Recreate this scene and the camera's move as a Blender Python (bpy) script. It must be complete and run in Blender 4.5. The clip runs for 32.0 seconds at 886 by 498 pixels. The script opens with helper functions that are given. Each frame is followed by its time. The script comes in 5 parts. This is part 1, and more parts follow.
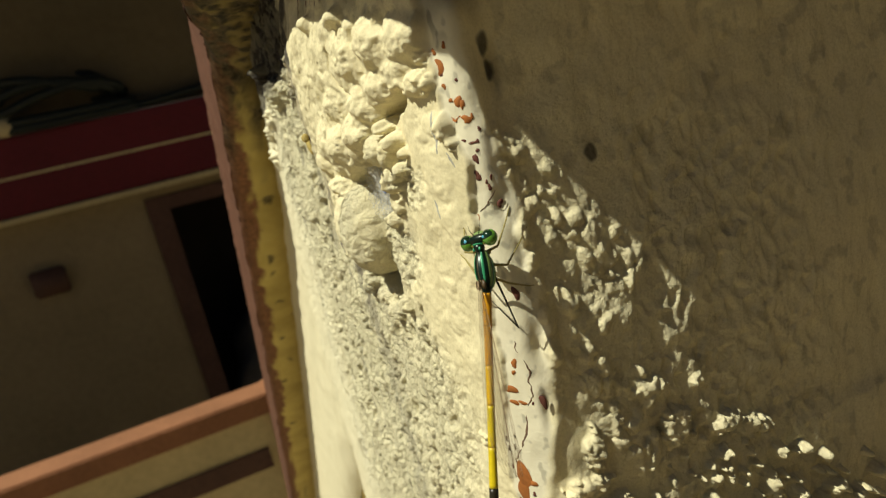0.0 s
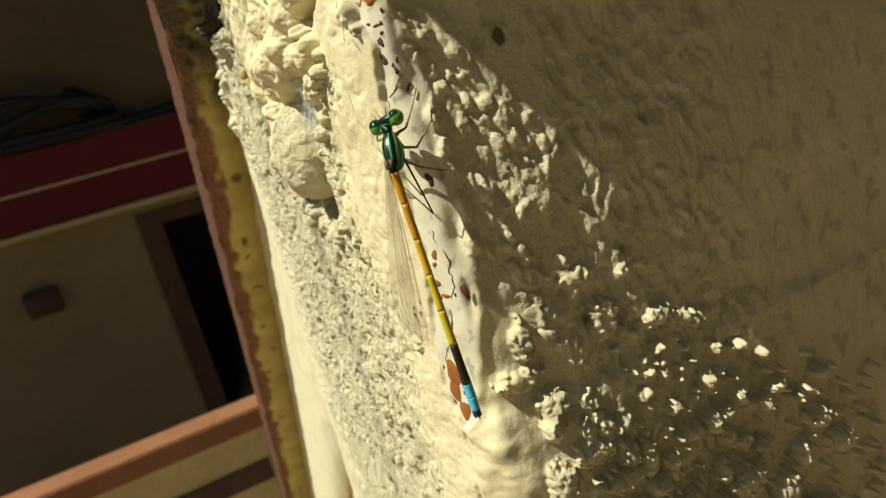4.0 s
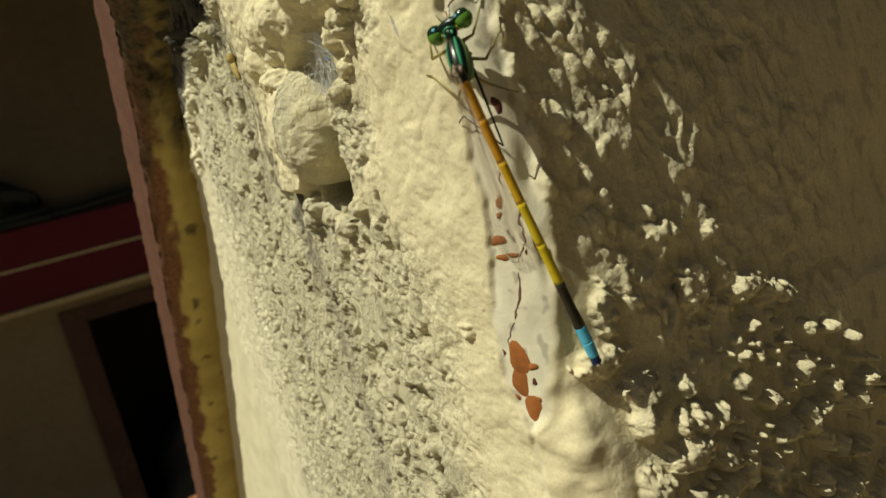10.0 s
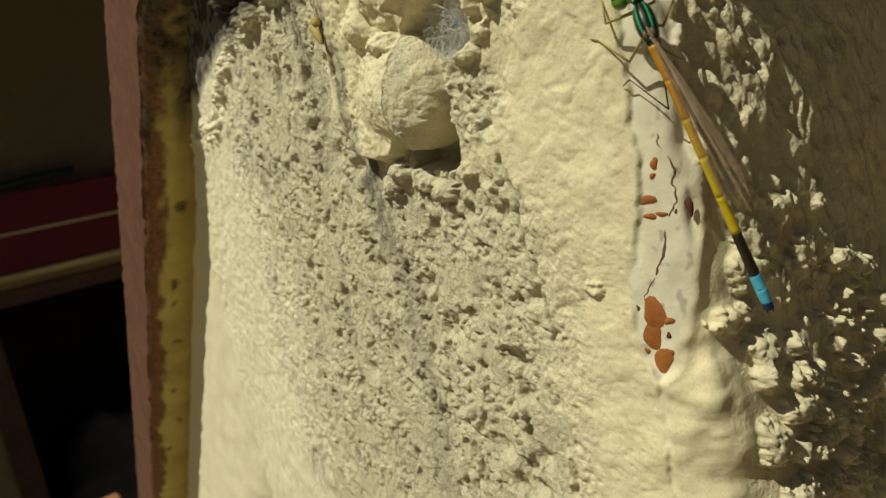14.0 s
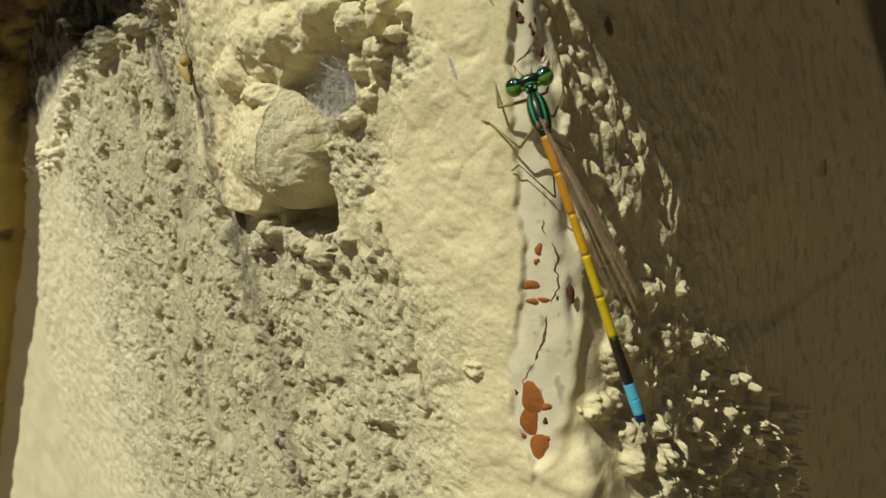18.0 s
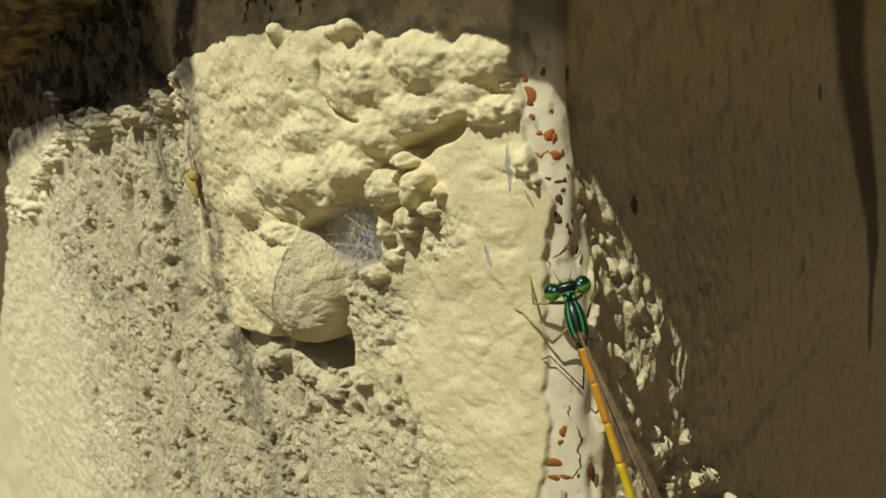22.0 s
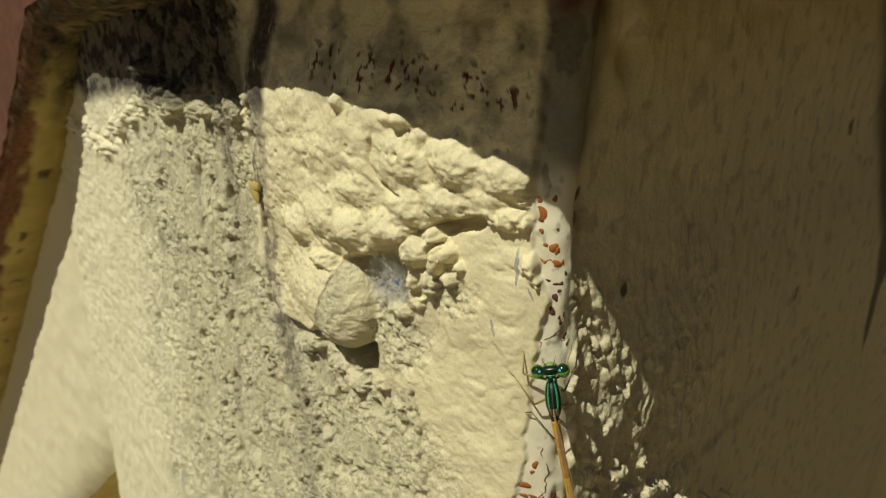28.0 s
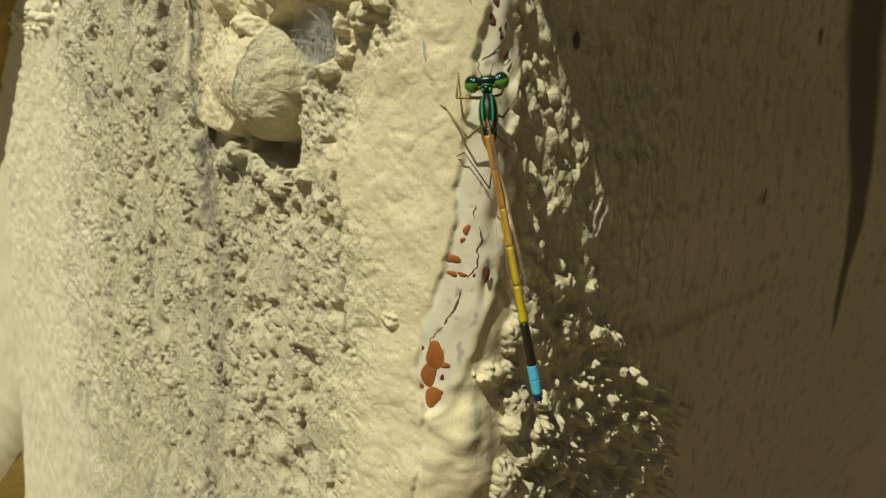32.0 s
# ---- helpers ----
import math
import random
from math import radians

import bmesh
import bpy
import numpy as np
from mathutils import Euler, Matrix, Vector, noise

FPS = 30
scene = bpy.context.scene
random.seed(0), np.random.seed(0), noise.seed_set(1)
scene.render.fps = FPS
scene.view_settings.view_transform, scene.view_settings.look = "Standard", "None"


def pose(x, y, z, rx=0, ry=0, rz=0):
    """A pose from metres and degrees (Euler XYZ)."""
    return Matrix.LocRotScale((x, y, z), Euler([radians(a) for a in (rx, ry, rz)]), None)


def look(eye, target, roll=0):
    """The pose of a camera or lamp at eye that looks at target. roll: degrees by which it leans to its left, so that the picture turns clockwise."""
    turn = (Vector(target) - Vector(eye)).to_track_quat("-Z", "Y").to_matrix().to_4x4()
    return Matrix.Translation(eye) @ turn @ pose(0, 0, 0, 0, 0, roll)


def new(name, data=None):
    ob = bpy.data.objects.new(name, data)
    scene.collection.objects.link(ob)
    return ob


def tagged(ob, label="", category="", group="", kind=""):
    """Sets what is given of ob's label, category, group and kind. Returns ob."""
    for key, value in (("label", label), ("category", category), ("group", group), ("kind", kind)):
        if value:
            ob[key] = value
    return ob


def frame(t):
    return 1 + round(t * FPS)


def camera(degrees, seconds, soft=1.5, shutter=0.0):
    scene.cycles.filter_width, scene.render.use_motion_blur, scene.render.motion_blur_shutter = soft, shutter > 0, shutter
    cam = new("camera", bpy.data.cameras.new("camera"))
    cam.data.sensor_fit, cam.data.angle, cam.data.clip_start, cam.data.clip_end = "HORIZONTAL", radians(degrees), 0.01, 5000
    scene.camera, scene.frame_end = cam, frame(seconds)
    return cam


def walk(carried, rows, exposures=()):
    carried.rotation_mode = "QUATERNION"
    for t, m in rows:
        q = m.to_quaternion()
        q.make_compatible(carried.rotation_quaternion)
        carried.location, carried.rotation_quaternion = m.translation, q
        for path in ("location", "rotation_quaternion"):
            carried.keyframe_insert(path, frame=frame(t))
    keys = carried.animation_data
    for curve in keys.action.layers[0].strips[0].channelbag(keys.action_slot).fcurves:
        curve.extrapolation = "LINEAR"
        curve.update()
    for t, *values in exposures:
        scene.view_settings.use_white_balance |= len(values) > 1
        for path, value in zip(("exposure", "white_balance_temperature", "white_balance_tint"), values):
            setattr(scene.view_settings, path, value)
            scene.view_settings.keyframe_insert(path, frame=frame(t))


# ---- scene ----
cam = camera(66.5, 32.0, 1.2)
PATH = [
    (0, (0.003, 0.005, 1.203), (0.681, 1.805, 0.656), -12.2),
    (0.5, (0.005, 0.005, 1.202), (0.687, 1.804, 0.656), -13.0),
    (1, (0.003, 0.005, 1.201), (0.682, 1.812, 0.675), -12.6),
    (1.5, (0.007, 0.004, 1.198), (0.686, 1.811, 0.675), -12.9),
    (2, (0.009, 0.004, 1.197), (0.695, 1.81, 0.68), -12.8),
    (2.5, (0.013, 0.002, 1.195), (0.705, 1.805, 0.676), -13.2),
    (3, (0.01, 0.004, 1.196), (0.702, 1.807, 0.677), -13.2),
    (3.5, (0.007, -0.001, 1.193), (0.695, 1.8, 0.658), -14.1),
    (5.5, (0.006, 0.008, 1.185), (0.743, 1.813, 0.737), -14.4),
    (6, (0.004, 0.011, 1.183), (0.77, 1.814, 0.782), -14.6),
    (6.5, (0.004, 0.01, 1.181), (0.805, 1.802, 0.798), -14.7),
    (7, (0.005, 0.008, 1.179), (0.82, 1.794, 0.794), -14.9),
    (7.5, (0.003, 0.011, 1.179), (0.832, 1.792, 0.803), -15.0),
    (8, (0.003, 0.014, 1.176), (0.84, 1.794, 0.812), -14.8),
    (8.5, (0.001, 0.016, 1.178), (0.86, 1.786, 0.821), -14.4),
    (9, (0.001, 0.015, 1.179), (0.887, 1.774, 0.827), -14.3),
    (9.5, (0.0, 0.014, 1.177), (0.925, 1.761, 0.871), -14.2),
    (10, (-0.002, 0.016, 1.177), (0.932, 1.755, 0.857), -14.1),
    (10.5, (-0.003, 0.017, 1.176), (0.937, 1.751, 0.847), -13.9),
    (11, (0.0, 0.014, 1.175), (0.949, 1.744, 0.845), -13.6),
    (11.5, (-0.002, 0.014, 1.175), (0.957, 1.737, 0.844), -13.4),
    (12, (-0.003, 0.016, 1.175), (0.96, 1.735, 0.836), -13.0),
    (12.5, (-0.004, 0.015, 1.171), (0.974, 1.729, 0.851), -12.6),
    (13, (-0.01, 0.018, 1.172), (0.988, 1.716, 0.825), -11.7),
    (13.5, (-0.018, 0.022, 1.175), (1.031, 1.688, 0.822), -11.2),
    (15.5, (-0.024, 0.028, 1.179), (1.24, 1.535, 0.816), -8.5),
    (16, (-0.021, 0.026, 1.177), (1.279, 1.501, 0.81), -7.8),
    (16.5, (-0.021, 0.028, 1.179), (1.317, 1.469, 0.811), -7.5),
    (17, (-0.02, 0.028, 1.179), (1.348, 1.442, 0.823), -6.9),
    (17.5, (-0.019, 0.027, 1.179), (1.38, 1.419, 0.853), -6.6),
    (18, (-0.02, 0.029, 1.181), (1.418, 1.383, 0.867), -5.9),
    (18.5, (-0.02, 0.029, 1.183), (1.449, 1.352, 0.878), -5.3),
    (19, (-0.018, 0.032, 1.184), (1.464, 1.341, 0.885), -5.0),
    (19.5, (-0.019, 0.031, 1.186), (1.467, 1.337, 0.888), -5.3),
    (20, (-0.021, 0.031, 1.191), (1.458, 1.337, 0.86), -4.9),
    (20.5, (-0.022, 0.034, 1.192), (1.466, 1.329, 0.867), -4.9),
    (21, (-0.025, 0.032, 1.196), (1.469, 1.318, 0.857), -4.6),
    (21.5, (-0.028, 0.036, 1.201), (1.482, 1.303, 0.86), -4.2),
    (22, (-0.022, 0.035, 1.201), (1.493, 1.276, 0.797), -3.4),
    (22.5, (-0.02, 0.035, 1.203), (1.491, 1.268, 0.758), -3.4),
    (23, (-0.022, 0.033, 1.205), (1.495, 1.258, 0.756), -3.3),
    (23.5, (-0.021, 0.032, 1.205), (1.478, 1.267, 0.727), -3.2),
    (24, (-0.02, 0.032, 1.207), (1.462, 1.273, 0.693), -2.1),
    (24.5, (-0.02, 0.031, 1.213), (1.442, 1.272, 0.647), -2.4),
    (25, (-0.021, 0.029, 1.215), (1.423, 1.283, 0.629), -2.0),
    (25.5, (-0.022, 0.033, 1.217), (1.406, 1.304, 0.629), -1.6),
    (27.5, (-0.026, 0.032, 1.224), (1.346, 1.31, 0.529), 1.7),
    (28, (-0.026, 0.029, 1.224), (1.34, 1.287, 0.481), 2.4),
    (28.5, (-0.029, 0.035, 1.222), (1.34, 1.278, 0.458), 3.6),
    (29, (-0.028, 0.033, 1.22), (1.351, 1.248, 0.431), 5.1),
    (29.5, (-0.029, 0.033, 1.221), (1.364, 1.226, 0.422), 6.1),
    (30, (-0.03, 0.032, 1.218), (1.394, 1.211, 0.454), 8.8),
    (30.5, (-0.032, 0.03, 1.221), (1.41, 1.131, 0.38), 9.6),
    (31, (-0.028, 0.023, 1.204), (1.418, 1.16, 0.42), 9.0),
    (31.5, (-0.025, 0.017, 1.195), (1.428, 1.233, 0.554), 7.5),
    (32, (-0.022, 0.022, 1.186), (1.44, 1.287, 0.672), 6.6),
]
EXPOSURES = [(0, 0.0), (1, 0.0), (2, -0.09), (3, 0.18), (6, 0.0), (9, -0.26), (13, -0.38), (16, -0.44), (32, -0.43)]
walk(cam, [(t, look(eye, target, roll)) for t, eye, target, roll in PATH], EXPOSURES)

# ---- world, sun, lens ----
cam.data.dof.use_dof = True
cam.data.dof.focus_distance = 0.078
cam.data.dof.aperture_fstop = 54.0

SUN_WAY = Vector((1.0, -0.046, -1.45)).normalized()      # the way the sunlight travels
world = bpy.data.worlds.new("world")
world.use_nodes = True
scene.world = world
sky = world.node_tree.nodes.new("ShaderNodeTexSky")
sky.sky_type = "NISHITA"
sky.sun_disc = False
sky.sun_elevation = math.asin(-SUN_WAY.z)
sky.sun_rotation = math.atan2(-SUN_WAY.x, -SUN_WAY.y)
world.node_tree.nodes["Background"].inputs["Strength"].default_value = 0.0245
world.node_tree.links.new(sky.outputs["Color"], world.node_tree.nodes["Background"].inputs["Color"])
sun = new("sun", bpy.data.lights.new("sun", "SUN"))
sun.data.energy = 5.0
sun.data.angle = radians(0.55)
sun.data.color = (0.985, 0.96, 0.79)
sun.matrix_world = look((-2, -0.3, 4), Vector((-2, -0.3, 4)) + SUN_WAY)


# ---- materials ----
def material(name, colour, rough=0.8, metal=0.0, spec=0.3):
    m = bpy.data.materials.new(name)
    m.use_nodes = True
    b = m.node_tree.nodes["Principled BSDF"]
    b.inputs["Base Color"].default_value = (*colour, 1)
    b.inputs["Roughness"].default_value = rough
    b.inputs["Metallic"].default_value = metal
    b.inputs["Specular IOR Level"].default_value = spec
    return m, m.node_tree, b


def node(tree, kind, **values):
    n = tree.nodes.new(kind)
    for key, value in values.items():
        n.inputs[key.replace("_", " ")].default_value = value
    return n


def noise_node(tree, scale, detail=4.0, rough=0.55, stretch=None):
    co = tree.nodes.new("ShaderNodeTexCoord")
    n = node(tree, "ShaderNodeTexNoise", Scale=scale, Detail=detail, Roughness=rough)
    if stretch:
        mp = tree.nodes.new("ShaderNodeMapping")
        mp.inputs["Scale"].default_value = stretch
        tree.links.new(co.outputs["Object"], mp.inputs["Vector"])
        tree.links.new(mp.outputs["Vector"], n.inputs["Vector"])
    else:
        tree.links.new(co.outputs["Object"], n.inputs["Vector"])
    return n.outputs["Fac"]


def ramp(tree, fac, stops):
    r = tree.nodes.new("ShaderNodeValToRGB")
    while len(r.color_ramp.elements) < len(stops):
        r.color_ramp.elements.new(0.5)
    for e, (p, c) in zip(r.color_ramp.elements, stops):
        e.position = p
        e.color = (*c, 1) if len(c) == 3 else c
    tree.links.new(fac, r.inputs["Fac"])
    return r.outputs["Color"]


def mixed(tree, fac, a, b, how="MIX"):
    m = tree.nodes.new("ShaderNodeMix")
    m.data_type, m.blend_type = "RGBA", how
    for socket, v in ((m.inputs[0], fac), (m.inputs[6], a), (m.inputs[7], b)):
        if isinstance(v, (int, float)):
            socket.default_value = v
        elif isinstance(v, tuple):
            socket.default_value = (*v, 1)
        else:
            tree.links.new(v, socket)
    return m.outputs[2]


def bumped(tree, b, fac, strength, distance):
    n = tree.nodes.new("ShaderNodeBump")
    n.inputs["Strength"].default_value = strength
    n.inputs["Distance"].default_value = distance
    tree.links.new(fac, n.inputs["Height"])
    if b.inputs["Normal"].is_linked:
        tree.links.new(b.inputs["Normal"].links[0].from_socket, n.inputs["Normal"])
    tree.links.new(n.outputs["Normal"], b.inputs["Normal"])


def attribute(tree, name):
    a = tree.nodes.new("ShaderNodeAttribute")
    a.attribute_name = name
    return a.outputs["Fac"]


def plain(name, colour, rough=0.8, metal=0.0, grain=0.25, scale=200.0, bump=0.3, dist=0.0003, spec=0.3):
    """A paint, stone or metal with two scales of unevenness."""
    m, t, b = material(name, colour, rough, metal, spec)
    dark = tuple(c * (1 - grain) for c in colour)
    light = tuple(min(1, c * (1 + grain * 0.6)) for c in colour)
    fine, broad = noise_node(t, scale), noise_node(t, scale / 9, 3)
    col = mixed(t, 0.5, ramp(t, fine, [(0.3, dark), (0.7, light)]), ramp(t, broad, [(0.3, dark), (0.7, light)]))
    t.links.new(col, b.inputs["Base Color"])
    if bump:
        bumped(t, b, fine, bump, dist)
    return m


def plaster_material():
    m, t, b = material("cream_plaster", (0.72, 0.65, 0.45), 0.9, 0, 0.15)
    broad = noise_node(t, 45, 3)
    mid = noise_node(t, 260, 4)
    fine = noise_node(t, 1800, 5, 0.65)
    col = ramp(t, broad, [(0.3, (0.70, 0.66, 0.40)), (0.55, (0.74, 0.69, 0.42)), (0.75, (0.79, 0.68, 0.42))])
    col = mixed(t, 0.35, col, ramp(t, mid, [(0.3, (0.58, 0.54, 0.31)), (0.6, (0.81, 0.76, 0.50))]))
    col = mixed(t, attribute(t, "grit"), mixed(t, 0.5, col, (0.82, 0.695, 0.43)), mixed(t, 0.6, col, (0.84, 0.80, 0.59)))
    col = mixed(t, attribute(t, "pale"), col, mixed(t, 0.6, col, (0.80, 0.77, 0.58)))
    # dirt in old pores and pits of the coat, with their shadow coloured in
    col = mixed(t, attribute(t, "pit_dirt_shade"), col, (0.25, 0.215, 0.15))
    col = mixed(t, 0.27, col, ramp(t, noise_node(t, 3200, 4, 0.7), [(0.34, (0.42, 0.37, 0.22)), (0.5, (0.74, 0.67, 0.42)), (0.7, (0.88, 0.82, 0.60))]))
    # the bare greyish under-paint along the arris
    strip = ramp(t, mid, [(0.3, (0.70, 0.65, 0.47)), (0.7, (0.84, 0.79, 0.59))])
    col = mixed(t, attribute(t, "strip"), col, strip)
    # dark water streaks, and mould that also deepens the shaded rim
    soot = ramp(t, fine, [(0.35, (0.025, 0.022, 0.018)), (0.7, (0.10, 0.085, 0.075))])
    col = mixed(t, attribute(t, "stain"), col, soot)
    grime = ramp(t, fine, [(0.35, (0.08, 0.068, 0.06)), (0.7, (0.24, 0.205, 0.17))])
    col = mixed(t, attribute(t, "grime"), col, grime)
    rust = ramp(t, mid, [(0.3, (0.07, 0.025, 0.015)), (0.7, (0.16, 0.055, 0.03))])
    col = mixed(t, attribute(t, "rust"), col, rust)
    t.links.new(col, b.inputs["Base Color"])
    grit = noise_node(t, 900, 6, 0.7)
    weighed = node(t, "ShaderNodeMath")
    weighed.operation = "MULTIPLY"
    t.links.new(grit, weighed.inputs[0])
    t.links.new(attribute(t, "grit"), weighed.inputs[1])
    bumped(t, b, weighed.outputs[0], 1.0, 0.0011)
    bumped(t, b, mid, 0.15, 0.0005)
    bumped(t, b, fine, 0.3, 0.0002)
    return m


PLASTER = plaster_material()


def yellow_material():
    m, t, b = material("yellow_limewash", (0.45, 0.34, 0.10), 0.85, 0, 0.2)
    broad = noise_node(t, 60, 4)
    fine = noise_node(t, 700, 5, 0.65)
    col = ramp(t, broad, [(0.3, (0.36, 0.27, 0.08)), (0.65, (0.50, 0.39, 0.13))])
    col = mixed(t, attribute(t, "bare"), col, ramp(t, fine, [(0.3, (0.10, 0.045, 0.022)), (0.7, (0.24, 0.11, 0.055))]))
    col = mixed(t, attribute(t, "stain"), col, ramp(t, fine, [(0.35, (0.02, 0.018, 0.012)), (0.7, (0.13, 0.10, 0.055))]))
    t.links.new(col, b.inputs["Base Color"])
    bumped(t, b, fine, 0.5, 0.0005)
    return m


YELLOW = yellow_material()
ORANGE = plain("orange_paint", (0.28, 0.125, 0.06), 0.75, grain=0.25, scale=60)
TERRACOTTA = plain("terracotta_paint", (0.14, 0.063, 0.038), 0.75, grain=0.3, scale=500, bump=0.4)
DARK_RED = plain("dark_red_paint", (0.12, 0.009, 0.016), 0.6, grain=0.25, scale=30)
# darker copy of TAN that holds the upper wall's shade in its colour
TAN_SHADED = plain("shaded_tan_limewash", (0.13, 0.10, 0.055), 0.9, grain=0.2, scale=25)
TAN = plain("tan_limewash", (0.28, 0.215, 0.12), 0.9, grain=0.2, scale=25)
BROWN = plain("brown_wood", (0.10, 0.05, 0.035), 0.7, grain=0.3, scale=40)
CREAM = plain("cream_paint", (0.55, 0.45, 0.24), 0.85, grain=0.2, scale=40)
HOSE = plain("black_green_rubber", (0.012, 0.016, 0.012), 0.5, grain=0.3, scale=60)
GREYISH = plain("grey_cloth", (0.10, 0.095, 0.09), 0.9, grain=0.5, scale=6)
# near-black: the shade inside the doorway is put into this colour
ROOM_SHADE = plain("room_shade_black", (0.03, 0.026, 0.022), 0.9, grain=0.3, scale=8)
SOIL = plain("dusty_ground", (0.34, 0.28, 0.19), 0.95, grain=0.35, scale=12, bump=0.6, dist=0.01)
STONE = plain("pale_rubble", (0.42, 0.38, 0.33), 0.9, grain=0.35, scale=30, bump=0.5, dist=0.004)
CHIP = plain("red_primer", (0.36, 0.125, 0.028), 0.7, grain=0.35, scale=1500, bump=0.3, dist=0.0001)
CHIP_DARK = plain("dark_primer", (0.13, 0.045, 0.03), 0.7, grain=0.35, scale=1500, bump=0.3, dist=0.0001)
CRACK = plain("crack_dust", (0.16, 0.09, 0.05), 0.9, grain=0.3, scale=1500)
SMEAR = plain("grey_smear", (0.40, 0.39, 0.33), 0.85, grain=0.3, scale=1200)


# ---- mesh helpers ----
def mesh_object(name, verts, faces, mat, parent=None, label="", smooth=True):
    me = bpy.data.meshes.new(name)
    me.from_pydata([tuple(v) for v in verts], [], faces)
    if smooth:
        me.polygons.foreach_set("use_smooth", [True] * len(me.polygons))
    me.materials.append(mat)
    ob = new(name, me)
    if parent:
        ob.parent = parent
    if label:
        ob["label"] = label
    return ob


def part(name, bm, mat, parent=None, label="", smooth=True):
    me = bpy.data.meshes.new(name)
    bmesh.ops.recalc_face_normals(bm, faces=bm.faces)
    for f in bm.faces:
        f.smooth = smooth
    bm.to_mesh(me)
    bm.free()
    me.materials.append(mat)
    ob = new(name, me)
    if parent:
        ob.parent = parent
    if label:
        ob["label"] = label
    return ob


def grid_object(name, p, mat, parent=None, flip=False):
    """A sheet from an array of rows x columns x 3."""
    rows, cols, _ = p.shape
    me = bpy.data.meshes.new(name)
    me.vertices.add(rows * cols)
    me.vertices.foreach_set("co", p.astype(np.float32).ravel())
    i = np.arange(rows * cols).reshape(rows, cols)
    quads = np.stack([i[:-1, :-1], i[:-1, 1:], i[1:, 1:], i[1:, :-1]], -1).reshape(-1, 4)
    if flip:
        quads = quads[:, ::-1]
    n = len(quads)
    me.loops.add(4 * n)
    me.loops.foreach_set("vertex_index", quads.astype(np.int32).ravel())
    me.polygons.add(n)
    me.polygons.foreach_set("loop_start", np.arange(0, 4 * n, 4, dtype=np.int32))
    me.polygons.foreach_set("loop_total", np.full(n, 4, dtype=np.int32))
    me.polygons.foreach_set("use_smooth", np.ones(n, dtype=bool))
    me.update(calc_edges=True)
    me.validate()
    me.materials.append(mat)
    ob = new(name, me)
    if parent:
        ob.parent = parent
    return ob


def layer(ob, name, values):
    a = ob.data.attributes.new(name, "FLOAT", "POINT")
    a.data.foreach_set("value", np.clip(values, 0, 1).astype(np.float32).ravel())


def box(lo, hi, bevel=0.0, segments=2):
    bm = bmesh.new()
    bmesh.ops.create_cube(bm, size=1)
    for v in bm.verts:
        v.co = [l + (c + 0.5) * (h - l) for c, l, h in zip(v.co, lo, hi)]
    if bevel:
        bmesh.ops.bevel(bm, geom=bm.edges[:], offset=bevel, segments=segments, affect="EDGES")
    return bm


def tube(points, radii, sides=10, close=True):
    """A round rod along points with a radius at each."""
    bm = bmesh.new()
    pts = [Vector(p) for p in points]
    rings = []
    for k, p in enumerate(pts):
        way = (pts[min(k + 1, len(pts) - 1)] - pts[max(k - 1, 0)]).normalized()
        side = way.cross(Vector((0.31, 0.83, 0.46))).normalized()
        up = side.cross(way)
        r = float(radii[k]) if hasattr(radii, "__len__") else radii
        rings.append([bm.verts.new(p + r * (math.cos(a) * side + math.sin(a) * up)) for a in (2 * math.pi * j / sides for j in range(sides))])
    for a, b in zip(rings, rings[1:]):
        for j in range(sides):
            bm.faces.new((a[j], a[(j + 1) % sides], b[(j + 1) % sides], b[j]))
    if close:
        bm.faces.new(rings[0][::-1])
        bm.faces.new(rings[-1])
    return bm


def blob(centre, size, turn=None, detail=2, rough=0.0, seed=0):
    bm = bmesh.new()
    bmesh.ops.create_icosphere(bm, subdivisions=detail, radius=1)
    for v in bm.verts:
        d = v.co.copy()
        k = 1 + rough * noise.noise(d * 1.7 + Vector((seed * 3.1, seed * 1.7, 0)))
        q = Vector((d.x * size[0], d.y * size[1], d.z * size[2])) * k
        v.co = (turn @ q if turn else q) + Vector([float(c) for c in centre])
    return bm


# ---- smooth noise on arrays ----
def scramble(xi, yi, seed):
    h = (xi * 374761393 + yi * 668265263 + seed * 974634721) & 0xFFFFFFFF
    h = ((h ^ (h >> 13)) * 1274126177) & 0xFFFFFFFF
    return h ^ (h >> 16)


def looked_up(xi, yi, seed, values):
    """values(hash) for whole-numbered places, made once for the block that they lie in and then picked out."""
    x0, x1, y0, y1 = int(xi.min()), int(xi.max()) + 2, int(yi.min()), int(yi.max()) + 2
    if (x1 - x0) * (y1 - y0) > 2 * xi.size + 64:
        return lambda dx, dy: values(scramble(xi + dx, yi + dy, seed))
    gx, gy = np.meshgrid(np.arange(x0 - 1, x1 + 1), np.arange(y0 - 1, y1 + 1))
    table = [v.astype(np.float32).ravel() for v in values(scramble(gx, gy, seed))]
    wide = x1 - x0 + 2
    flat = (yi - y0 + 1) * wide + (xi - x0 + 1)
    return lambda dx, dy: [v[flat + (dy * wide + dx)] for v in table]


def whole(x):
    return np.floor(x).astype(np.int64)


